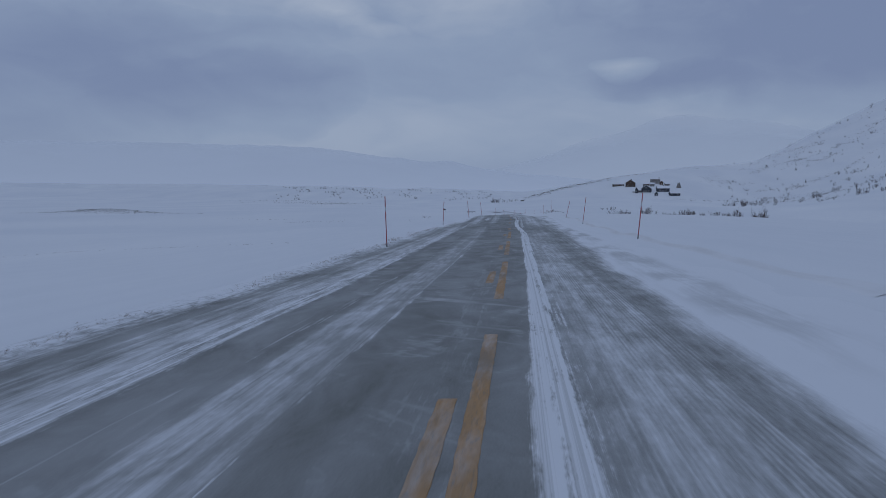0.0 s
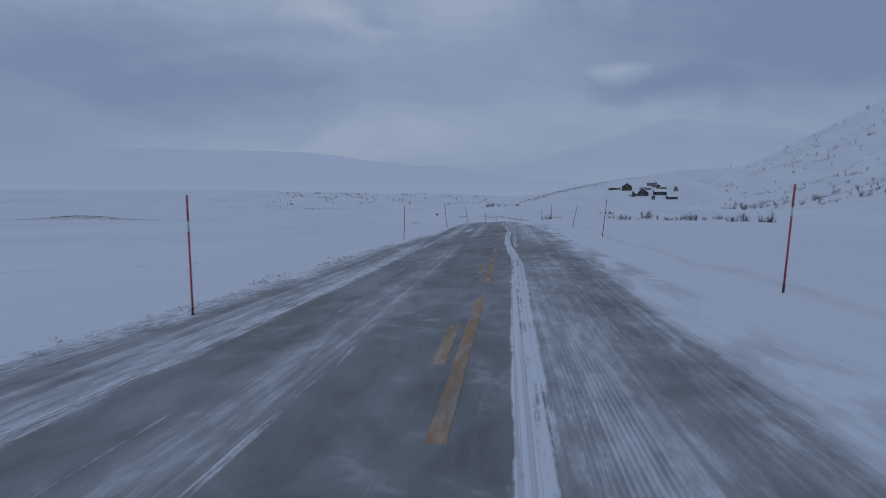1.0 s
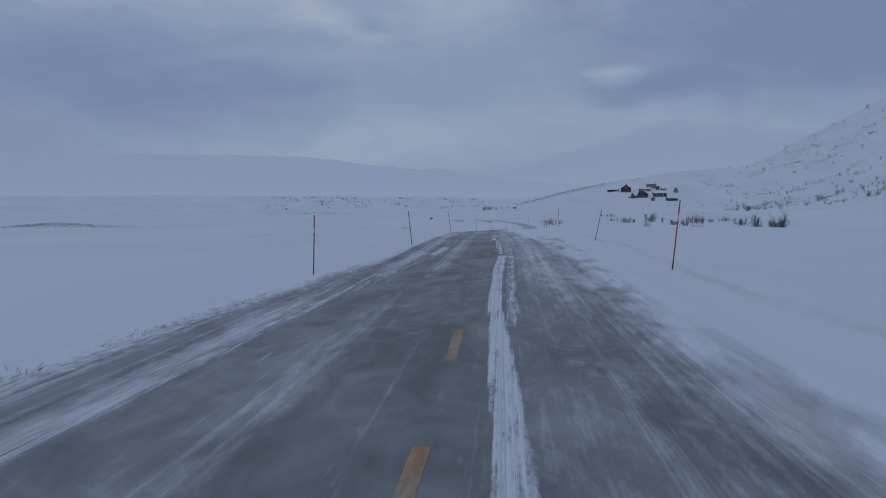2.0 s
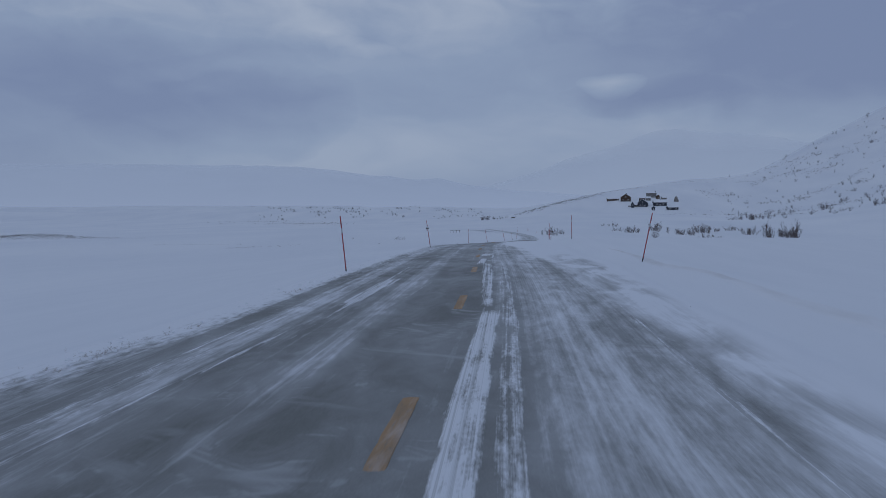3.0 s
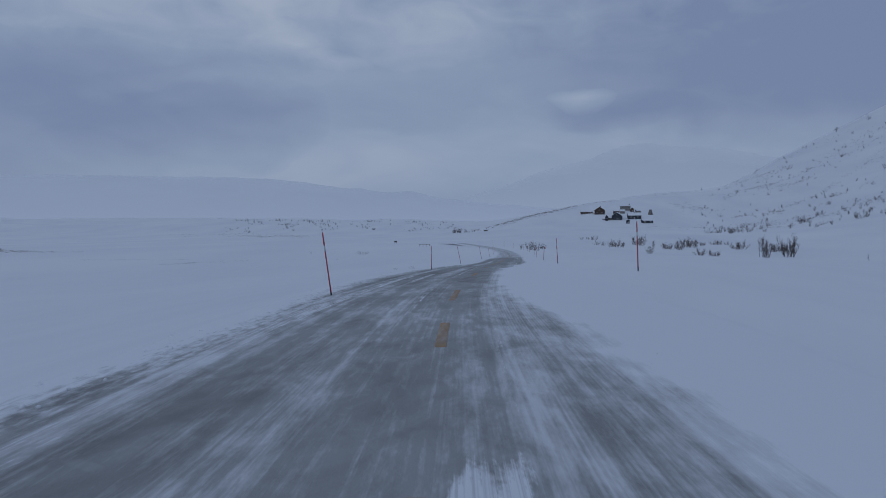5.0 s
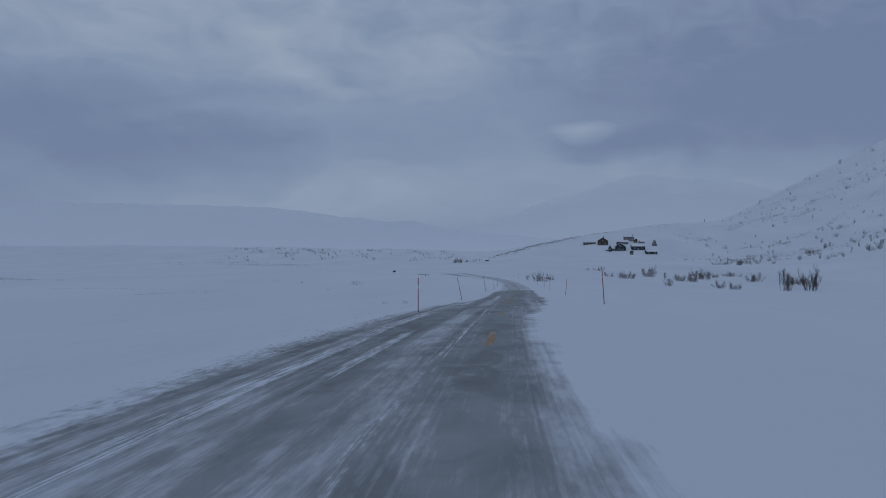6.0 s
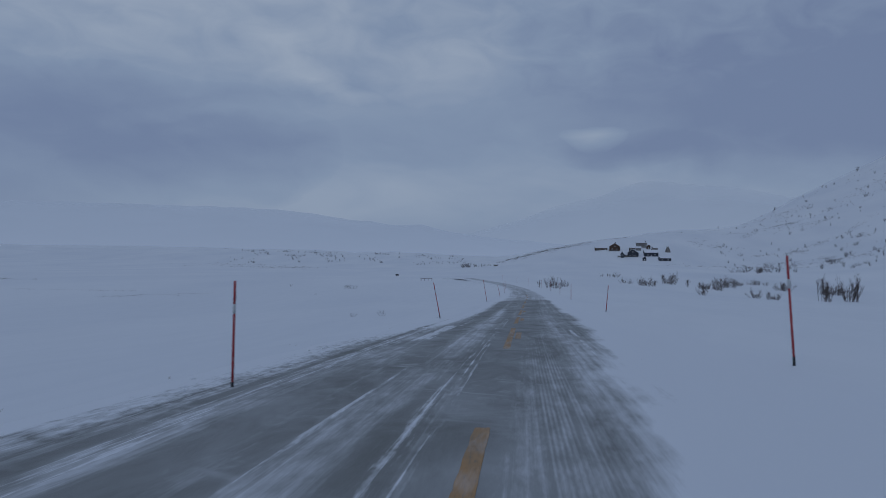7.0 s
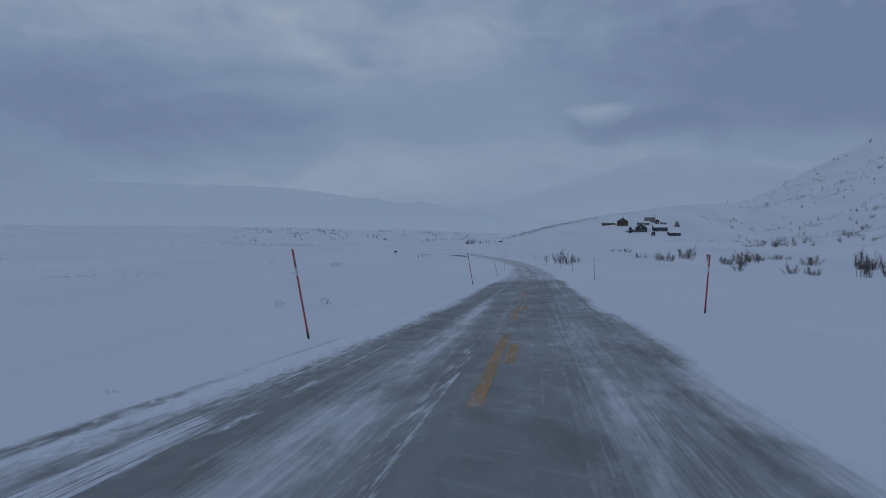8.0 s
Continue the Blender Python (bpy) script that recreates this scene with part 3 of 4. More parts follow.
def build_road():
    vs = np.concatenate([np.arange(-20, 166, 0.5), np.arange(166, 206, 1.0), np.arange(206, 470, 4.0)])
    us = np.linspace(0, 1, 241)
    S, V = np.meshgrid(us, vs)
    low = left_edge(V) - 0.95
    U = low + S * (4.8 - low)
    edge = np.where((S < 0.001) | (S > 0.999), 0.4, 0.0)
    load = snow_load(U, V)
    drift = smooth(-0.1, 1.2, U - right_edge(V) - shore(V + 40)) + smooth(-0.1, 0.5, left_edge(V) + shore(V) - U)
    Z = road_z(V) + tilt(U) + 0.018 * load + 0.03 * drift * (1 + 0.4 * wave(U * 4, V, 15, 5.0)) - edge - 1.2 * np.maximum(0, (V - 400) / 70)
    Z = Z + bank_right(V) * smooth(0, 1.1, U - 3.7 - shore(V + 40))
    co = np.stack([centre(V) + U, V, Z], -1).reshape(-1, 3)
    n = len(us)
    idx = np.arange(U.size).reshape(U.shape)
    f = np.stack([idx[:-1, :-1], idx[:-1, 1:], idx[1:, 1:], idx[1:, :-1]], -1).reshape(-1, 4)
    me = bpy.data.meshes.new("road")
    me.from_pydata(co.tolist(), [], f.tolist())
    me.polygons.foreach_set("use_smooth", [True] * len(f))
    for name, a, b in (("UVMap", U, V), ("Verge", right_edge(V) + shore(V + 40) - U, U - left_edge(V) - shore(V)), ("Load", load, zone_load(FILMS, U, V, 8)), ("Bare", zone_load(BARE, U, V, 4), rut_load(U, V)), ("Swept", zone_load(SWEPT, U, V, 6), zone_load(PRESSED, U, V, 6))):
        uv = np.stack([a, b], -1).reshape(-1, 2)[f.reshape(-1)]
        me.uv_layers.new(name=name).data.foreach_set("uv", uv.astype(np.float32).ravel())
    me.materials.append(ROAD)
    return tagged(new("road", me), "grey frosted asphalt road streaked with blown snow", "road", kind="structure")


road = build_road()


def yellow_dash(u, y0, y1, width=0.14):
    """Worn paint with a slightly ragged outline, following the road."""
    rng = random.Random(int(y0 * 10 + u * 100))
    n = max(4, int((y1 - y0) / 0.16))
    bm = bmesh.new()
    prev = None
    for k in range(n + 1):
        y = y0 + (y1 - y0) * k / n + (rng.uniform(-0.03, 0.03) if k in (0, n) else 0)
        z = float(road_z(y)) + 0.008
        row = []
        for side, drop in ((-0.55, 0.020), (-0.5, 0.002), (-0.2, 0), (0.2, 0), (0.5, 0.002), (0.55, 0.020)):
            v = u + side * width + (rng.uniform(-0.006, 0.006) if abs(side) > 0.4 else 0)
            row.append(bm.verts.new((float(centre(y)) + v, y + (0.03 * rng.random() if k in (0, n) else 0), z + float(tilt(v)) - (max(drop, 0.014) if k in (0, n) else drop))))
        if prev:
            for i in range(5):
                bm.faces.new((prev[i], prev[i + 1], row[i + 1], row[i]))
        prev = row
    return part("yellow_line", bm, YELLOW, road)


for y0, y1 in ((-21.4, -12.4), (-9.4, -0.4), (2.6, 11.4), (14.5, 22.7), (25.4, 33.8), (36.4, 44.8)):
    yellow_dash(0.0, y0, y1)
for y0 in (-6.2, 5.8, 17.0, 28.0, 39.0):
    yellow_dash(-0.23, y0, y0 + 2.8)
# single broken line past the crest
for y0, y1 in ((48, 50.4), (58.9, 60.9), (66.6, 68.8), (74.5, 76.8), (82.8, 85.2), (90.27, 93.06), (97.14, 100.7), (109.8, 113.3), (122.7, 125.5)):
    yellow_dash(0.0, y0, y1)
for y0, y1 in ((134.4, 143.2), (146.7, 154.6), (157.6, 166), (169.2, 177.8)):
    yellow_dash(0.0, y0, y1)
for y0 in (137.7, 149.8, 161.8):
    yellow_dash(0.20, y0, y0 + 2.9)
for k in range(4):
    yellow_dash(0.0, 181.5 + 13.0 * k, 188.5 + 13.0 * k)


# ---- snow poles ----
def tube(bm, p, q, r0, r1, n=8):
    p, q = Vector(p), Vector(q)
    d = (q - p).normalized()
    a = d.orthogonal().normalized()
    b = d.cross(a)
    rings = []
    for c, r in ((p, r0), (q, r1)):
        rings.append([bm.verts.new(c + (a * math.cos(6.28318 * i / n) + b * math.sin(6.28318 * i / n)) * r) for i in range(n)])
    for i in range(n):
        f = bm.faces.new((rings[0][i], rings[0][(i + 1) % n], rings[1][(i + 1) % n], rings[1][i]))
        f.smooth = True
    bm.faces.new(rings[0][::-1])
    bm.faces.new(rings[1])


def pole_master():
    """A thin red plastic pole, one metre long along z, to be scaled by its height."""
    root = new("snow_pole")
    for a, b in ((0.09, 0.71), (0.785, 1.0)):
        bm = bmesh.new()
        tube(bm, (0, 0, a), (0, 0, b), 0.0195, 0.018)
        part("shaft", bm, RED, root)
    bm = bmesh.new()
    tube(bm, (0, 0, 0.705), (0, 0, 0.79), 0.0208, 0.0208)
    part("reflector_band", bm, BAND, root, "pale grey reflective tape")
    bm = bmesh.new()
    tube(bm, (0, 0, -0.12), (0, 0, 0.095), 0.0225, 0.0215)
    part("foot", bm, BLACK, root, "black lower sleeve")
    return tagged(root, "thin red snow pole with a pale band, stuck in roadside snow", "snow pole", group="snow poles along the road")


def lean_pose(base, top):
    b, t = Vector(base), Vector(top)
    q = Vector((0, 0, 1)).rotation_difference((t - b).normalized())
    return Matrix.Translation(b) @ q.to_matrix().to_4x4(), (t - b).length


POLES = [
    # foot x, y, then the top's sideways offset, height
    (-5.38, 32.7, -0.09, 2.09), (-6.62, 61.8, 0.05, 1.91), (-5.92, 77.4, -0.18, 1.82), (-6.28, 101.2, -0.24, 1.76), (-6.01, 128.9, 0, 1.53),
    (-5.34, 153.8, -0.33, 1.69), (-4.03, 186.3, -0.34, 1.99), (-3.14, 215.7, -0.32, 1.55), (4.5, 34, 0.17, 1.87), (4.05, 61.6, 0.22, 2.03),
    (3.61, 81.7, 0.37, 1.76), (2.65, 106.3, -0.03, 1.62), (1.98, 130.5, -0.09, 1.66), (2.71, 157.9, 0.12, 1.35), (3.7, 190.9, -0.01, 1.55),
    (5.51, 232.4, -0.03, 1.71),
    (-2.7, 246, -0.15, 1.7), (-2.6, 274, -0.1, 1.8),
    (5.6, 258, 0.02, 1.7), (5.0, 282, 0.0, 1.7), (3.0, 306, 0.0, 1.7), (0.4, 330, 0.05, 1.7), (-3.6, 354, 0.0, 1.7),
]
first = pole_master()
for k, (px_, py_, lean, tall) in enumerate(POLES):
    u_ = px_ - centre(py_)
    bed = float(road_z(py_) + tilt(u_) + bank_right(py_) * smooth(0, 1.1, u_ - 3.7 - shore(py_ + 40)))
    foot = (px_, py_, max(gz(px_, py_), bed - 0.06) - 0.02)
    m, length = lean_pose(foot, (px_ + lean, py_ + 0.05, foot[2] + tall))
    ob = first if k == 0 else copy_thing(first, m)
    ob.matrix_world = m
    ob.scale = (1, 1, tall)


# ---- distant ranges, a backdrop with painted haze ----
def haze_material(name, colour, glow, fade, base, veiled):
    """Far snow with the haze of blowing snow painted as emission, paler towards the foot."""
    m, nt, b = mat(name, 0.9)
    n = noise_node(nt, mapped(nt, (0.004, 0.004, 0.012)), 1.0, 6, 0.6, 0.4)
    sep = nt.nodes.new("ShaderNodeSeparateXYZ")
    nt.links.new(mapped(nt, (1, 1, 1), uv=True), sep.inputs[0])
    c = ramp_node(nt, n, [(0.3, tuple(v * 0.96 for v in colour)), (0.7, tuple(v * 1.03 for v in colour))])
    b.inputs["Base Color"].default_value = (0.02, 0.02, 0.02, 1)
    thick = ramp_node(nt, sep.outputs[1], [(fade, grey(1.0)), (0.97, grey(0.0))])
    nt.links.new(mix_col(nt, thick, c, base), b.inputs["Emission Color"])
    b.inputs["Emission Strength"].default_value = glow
    # ragged alpha thins the crest, standing in for haze
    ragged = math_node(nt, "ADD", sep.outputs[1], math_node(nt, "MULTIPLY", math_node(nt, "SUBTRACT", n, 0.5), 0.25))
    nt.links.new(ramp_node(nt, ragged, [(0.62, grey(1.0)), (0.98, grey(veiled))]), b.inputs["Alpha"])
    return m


HAZE_NEAR = haze_material("painted_haze_range", (0.203, 0.262, 0.391), 1.0, 0.15, (0.222, 0.282, 0.415), 0.55)
HAZE_FAR = haze_material("painted_haze_peak", (0.210, 0.270, 0.400), 1.0, 0.25, (0.236, 0.298, 0.426), 0.12)


def range_mesh(name, reach, depth, azs, tops, foot, material, seed, rough):
    """A mountain range as a slope rising to a crest, by direction from the road."""
    a = np.linspace(azs[0], azs[-1], 220)
    crest = spline(a, azs, tops)
    rows = 9
    verts, faces = [], []
    for j in range(rows):
        k = j / (rows - 1)
        r = reach - depth * (1 - k)
        up = k * k * (3 - 2 * k)
        for i, az in enumerate(a):
            x, y = r * math.sin(radians(az)), 72 + r * math.cos(radians(az))
            z = foot + (crest[i] - foot) * up
            z += rough * up * float(wave(az * 60, k * 100, seed, 260) * 0.6 + wave(az * 60, k * 160, seed + 1, 90) * 0.4)
            verts.append((x, y, z))
    n = len(a)
    for i, az in enumerate(a):
        verts.append(((reach + 250) * math.sin(radians(az)), 72 + (reach + 250) * math.cos(radians(az)), foot))
    for j in range(rows):
        for i in range(n - 1):
            faces.append((j * n + i, j * n + i + 1, (j + 1) * n + i + 1, (j + 1) * n + i))
    me = bpy.data.meshes.new(name)
    me.from_pydata(verts, [], faces)
    me.polygons.foreach_set("use_smooth", [True] * len(faces))
    loops = np.array(faces).ravel()
    me.uv_layers.new(name="UVMap").data.foreach_set("uv", np.stack([loops % n / n, np.minimum(loops // n / (rows - 1), 1.0)], -1).astype(np.float32).ravel())
    me.materials.append(material)
    return tagged(new(name, me), "snow-covered mountain range with haze painted as a glow", "mountain", kind="structure")


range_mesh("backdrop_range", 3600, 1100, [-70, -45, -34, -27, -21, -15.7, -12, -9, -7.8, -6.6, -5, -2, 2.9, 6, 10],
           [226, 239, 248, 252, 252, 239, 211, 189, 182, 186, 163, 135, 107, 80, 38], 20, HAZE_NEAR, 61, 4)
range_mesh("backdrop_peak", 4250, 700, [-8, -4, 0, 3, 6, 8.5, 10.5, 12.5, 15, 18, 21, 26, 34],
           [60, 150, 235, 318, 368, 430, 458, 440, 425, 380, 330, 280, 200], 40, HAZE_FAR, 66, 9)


# ---- birch scrub ----
def shrub_meshes(seed, stems, spread, bushy, stout=1.0):
    """Bare birch scrub one metre tall: bent main stems, side branches and a spray of fine twigs."""
    rng = random.Random(seed)
    a, b = bmesh.new(), bmesh.new()

    def limb(bm, p, d, length, r, pieces, bend, lift):
        pts = [Vector(p)]
        d = Vector(d).normalized()
        for _ in range(pieces):
            d = (d + Vector((rng.uniform(-bend, bend), rng.uniform(-bend, bend), rng.uniform(-0.05, bend) + lift))).normalized()
            pts.append(pts[-1] + d * (length / pieces))
        for k in range(pieces):
            tube(bm, pts[k], pts[k + 1], r * (1 - 0.8 * k / pieces), r * (1 - 0.8 * (k + 1) / pieces), 3)
        return pts

    for _ in range(stems):
        ang, off = rng.uniform(0, 6.28), rng.random() ** 0.6
        p = (math.cos(ang) * off * spread * 0.16, math.sin(ang) * off * spread * 0.16, -0.06)
        d = (math.cos(ang) * off * 0.75 * spread, math.sin(ang) * off * 0.75 * spread, 1)
        tall = rng.uniform(0.55, 1.0) * (1 - 0.25 * off)
        pts = limb(a, p, d, tall, rng.uniform(0.008, 0.014) * stout, 4, 0.20, 0.02)
        for _ in range(bushy):
            at_ = rng.uniform(0.9, 3.9)
            q = pts[int(at_)].lerp(pts[int(at_) + 1], at_ % 1)
            turn, out = rng.uniform(0, 6.28), rng.uniform(0.5, 1.2)
            twig = limb(b, q, (math.cos(turn) * out, math.sin(turn) * out, rng.uniform(0.35, 0.9)), rng.uniform(0.18, 0.42) * tall * (1.25 - 0.17 * at_), 0.0050 * stout, 3, 0.25, 0.10)
            for _ in range(2):
                q2 = twig[1].lerp(twig[3], rng.random())
                turn = rng.uniform(0, 6.28)
                limb(b, q2, (math.cos(turn), math.sin(turn), rng.uniform(0.2, 1.0)), rng.uniform(0.07, 0.17) * tall, 0.0034 * stout, 2, 0.3, 0.1)
    return a, b


def shrub_master(seed, stems, spread, bushy, label, group, stout=1.0, bark=TWIG):
    root = new("birch_shrub")
    a, b = shrub_meshes(seed, stems, spread, bushy, stout)
    tagged(part("trunk", a, bark, root), kind="stuff")
    tagged(part("crown", b, bark, root), kind="stuff")
    return tagged(root, label, "shrub", group=group)


KINDS = [
    shrub_master(1, 8, 0.95, 13, "bare dark birch bush standing in the snow", "birch scrub"),
    shrub_master(2, 11, 1.35, 9, "wide leafless birch thicket in the snow", "birch scrub"),
    shrub_master(3, 3, 0.55, 20, "slender bare birch sapling in the snow", "birch scrub"),
    shrub_master(4, 9, 1.6, 4, "low spreading bare shrub half buried in snow", "birch scrub"),
    shrub_master(5, 5, 0.75, 11, "dense bare mountain birch on the snowy slope", "birches on the slopes", 1.7, HAZED_TWIG),
    shrub_master(6, 3, 0.5, 14, "slim bare mountain birch on the snowy slope", "birches on the slopes", 1.8, HAZED_TWIG),
    shrub_master(7, 9, 1.3, 6, "spreading bare mountain birch on the snowy slope", "birches on the slopes", 1.6, HAZED_TWIG),
]
used = set()
rng = random.Random(17)


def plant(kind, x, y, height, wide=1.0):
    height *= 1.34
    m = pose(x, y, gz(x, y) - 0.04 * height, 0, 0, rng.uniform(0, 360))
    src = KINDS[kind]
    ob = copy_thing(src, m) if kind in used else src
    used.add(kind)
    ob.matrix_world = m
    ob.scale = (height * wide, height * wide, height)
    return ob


far_trees = []


def plant_far(kind, x, y, height, wide):
    """A birch too far off to be told apart; all of these are joined into one mesh."""
    height *= 1.2
    far_trees.append((kind, pose(x, y, gz(x, y) - 0.04 * height, 0, 0, rng.uniform(0, 360)) @ Matrix.Diagonal((height * wide, height * wide, height, 1))))


def join_far():
    verts, faces, count = [], [], 0
    shapes = {}
    for kind in (4, 5, 6):
        co, fs, n = [], [], 0
        for child in KINDS[kind].children:
            me = child.data
            a = np.empty(len(me.vertices) * 3)
            me.vertices.foreach_get("co", a)
            co.append(a.reshape(-1, 3))
            fs += [tuple(v + n for v in p.vertices) for p in me.polygons]
            n += len(me.vertices)
        shapes[kind] = (np.concatenate(co), fs)
    for kind, m in far_trees:
        co, fs = shapes[kind]
        mm = np.array(m)
        verts.append(co @ mm[:3, :3].T + mm[:3, 3])
        faces += [tuple(v + count for v in f) for f in fs]
        count += len(co)
    me = bpy.data.meshes.new("birch_wood")
    me.from_pydata(np.concatenate(verts).tolist(), [], faces)
    me.materials.append(HAZED_TWIG)
    return tagged(new("birch_wood", me), "sparse bare birches scattered over the far snowy slopes", "birch wood", kind="stuff")


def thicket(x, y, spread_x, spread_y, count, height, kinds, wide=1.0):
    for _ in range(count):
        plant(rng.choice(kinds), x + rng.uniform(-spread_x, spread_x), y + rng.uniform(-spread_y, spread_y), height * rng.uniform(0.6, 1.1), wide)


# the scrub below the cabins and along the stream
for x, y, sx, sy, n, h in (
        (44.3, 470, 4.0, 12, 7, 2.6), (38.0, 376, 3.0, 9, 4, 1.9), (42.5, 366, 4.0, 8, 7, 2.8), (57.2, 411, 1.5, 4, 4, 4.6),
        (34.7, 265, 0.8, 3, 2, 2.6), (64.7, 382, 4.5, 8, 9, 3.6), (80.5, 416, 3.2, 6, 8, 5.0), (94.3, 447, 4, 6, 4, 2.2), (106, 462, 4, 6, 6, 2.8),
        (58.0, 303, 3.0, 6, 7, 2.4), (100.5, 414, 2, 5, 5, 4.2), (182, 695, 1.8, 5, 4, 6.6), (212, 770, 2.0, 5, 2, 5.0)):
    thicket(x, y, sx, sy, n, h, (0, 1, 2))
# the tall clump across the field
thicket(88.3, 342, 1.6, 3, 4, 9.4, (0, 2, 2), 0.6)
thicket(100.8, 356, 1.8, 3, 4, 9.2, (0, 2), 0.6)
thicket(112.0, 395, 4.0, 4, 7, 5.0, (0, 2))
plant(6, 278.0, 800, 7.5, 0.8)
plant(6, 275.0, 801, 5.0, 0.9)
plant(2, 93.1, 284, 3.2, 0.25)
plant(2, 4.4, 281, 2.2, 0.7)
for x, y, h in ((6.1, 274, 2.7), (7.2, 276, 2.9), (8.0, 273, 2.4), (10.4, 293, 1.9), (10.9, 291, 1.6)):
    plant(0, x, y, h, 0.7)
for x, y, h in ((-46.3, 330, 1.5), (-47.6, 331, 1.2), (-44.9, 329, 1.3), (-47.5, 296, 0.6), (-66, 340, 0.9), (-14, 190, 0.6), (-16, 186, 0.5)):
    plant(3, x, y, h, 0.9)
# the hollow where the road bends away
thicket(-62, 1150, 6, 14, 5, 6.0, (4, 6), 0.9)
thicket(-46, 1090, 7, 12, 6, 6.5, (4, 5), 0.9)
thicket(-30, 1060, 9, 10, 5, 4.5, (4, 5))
# scattered birches over the slope on the far side of the cabins
for _ in range(300):
    az, r = rng.uniform(14.5, 28.5), rng.uniform(620, 1850)
    if az < 18.5 and r > 1250 and rng.random() < 0.6:
        continue
    x, y = r * math.sin(radians(az)), 72 + r * math.cos(radians(az))
    (plant if r < 1250 else plant_far)(rng.choice((4, 5, 5, 6)), x, y, rng.uniform(1.8, 4.6) + r * 0.0035 * rng.random() ** 3, rng.uniform(0.7, 1.2))
# a thin birch belt on the far side of the valley
groves = [(rng.choice((rng.uniform(-21, -14), rng.uniform(-17, -8), rng.uniform(-11, -3.5))), rng.uniform(1500, 2450)) for _ in range(70)]
for _ in range(340):
    az, r = rng.choice(groves)
    az, r = az + rng.gauss(0, 0.32), r + rng.gauss(0, 35)
    x, y = r * math.sin(radians(az)), 72 + r * math.cos(radians(az))
    plant_far(rng.choice((4, 5, 6)), x, y, rng.uniform(2.6, 6.4), rng.uniform(0.7, 1.2))
join_far()


# ---- low growth and bare ground ----
def tufts(name, places, blade, lean, material, label, category, seed, girth):
    """Many small upright blades or clods in one mesh."""
    rng2 = np.random.RandomState(seed)
    verts, faces = [], []
    zs = surface_z(np.array([p[0] for p in places]), np.array([p[1] for p in places]))
    for (x, y, h), z in zip(places, zs - 0.03):
        for _ in range(blade):
            a, w = rng2.uniform(0, 6.28), h * rng2.uniform(0.3, 1.0) * girth
            ox, oy = rng2.normal(0, h * 0.35, 2)
            hh, l = h * rng2.uniform(0.45, 1.0), h * lean * rng2.normal()
            i = len(verts)
            verts += [(x + ox - w * math.cos(a), y + oy - w * math.sin(a), z), (x + ox + w * math.cos(a), y + oy + w * math.sin(a), z),
                      (x + ox + l * 0.4, y + oy, float(z) + hh * 0.6), (x + ox + l, y + oy + l * 0.3, float(z) + hh)]
            faces += [(i, i + 1, i + 2), (i, i + 2, i + 3)]
    me = bpy.data.meshes.new(name)
    me.from_pydata(verts, [], faces)
    me.materials.append(material)
    return tagged(new(name, me), label, category, kind="stuff")


rs = np.random.RandomState(5)
verge = []
for _ in range(900):
    y = rs.uniform(9, 66)
    if wave(0, y, 71, 7) < -0.35:
        continue
    verge.append((float(centre(y)) + float(left_edge(y)) + float(shore(y)) - 0.16 - abs(rs.normal(0.0, 0.16)), y, rs.uniform(0.03, 0.10)))
for y0, n, h in ((11.5, 14, 0.13), (24, 10, 0.16), (29.5, 12, 0.20), (33, 18, 0.20), (38, 26, 0.22), (40, 14, 0.26), (44.5, 30, 0.20), (47.5, 30, 0.22), (51, 24, 0.18), (55, 20, 0.16), (64, 12, 0.16), (71, 10, 0.2), (116, 8, 0.16), (124, 10, 0.18)):
    for _ in range(int(n * 0.6)):
        y = y0 + rs.normal(0, 0.5)
        verge.append((float(centre(y)) + float(left_edge(y)) - 0.22 - abs(rs.normal(0.1, 0.18)), y, 0.72 * h * rs.uniform(0.6, 1.1)))
for _ in range(16):
    y = rs.uniform(62, 156)
    verge.append((float(centre(y)) + float(left_edge(y)) - 1.0 - abs(rs.normal(0.6, 0.8)), y, rs.uniform(0.05, 0.12)))
tufts("dry_grass", verge, 5, 0.22, GRASS, "dry brown grass poking through the snow by the road", "grass", 6, 0.008)

def clods():
    """Small lumps of frozen snow kicked to the rims of the road."""
    rng3 = np.random.RandomState(41)
    verts, faces = [], []
    for _ in range(420):
        y = rng3.uniform(4, 171)
        side = rng3.rand() < 0.93
        u = (float(left_edge(y)) - 0.15 - abs(rng3.normal(0, 0.35))) if side else (float(right_edge(y)) + abs(rng3.normal(0.2, 0.5)))
        x, r = float(centre(y)) + u, rng3.uniform(0.010, 0.030) * (1.2 if side else 0.4)
        z = float(road_z(y) + tilt(u)) + 0.03 + r * 0.3
        i = len(verts)
        ring = rng3.uniform(0.7, 1.2, 6)
        verts.append((x, y, z + r * rng3.uniform(0.6, 1.0)))
        for k in range(6):
            a = 1.0472 * k + 0.3
            verts.append((x + r * ring[k] * math.cos(a) * 1.1, y + r * ring[k] * math.sin(a) * 1.4, z + r * rng3.uniform(-0.2, 0.3)))
        for k in range(6):
            a = 1.0472 * k
            verts.append((x + r * math.cos(a), y + r * math.sin(a) * 1.3, z - r))
        for k in range(6):
            n = (k + 1) % 6
            faces += [(i, i + 1 + k, i + 1 + n), (i + 1 + k, i + 7 + k, i + 7 + n), (i + 1 + k, i + 7 + n, i + 1 + n)]
    me = bpy.data.meshes.new("snow_lumps")
    me.from_pydata(verts, [], faces)
    me.materials.append(SNOW)
    return tagged(new("snow_lumps", me), "small frozen snow lumps along the rims of the road", "snow", kind="stuff")


clods()


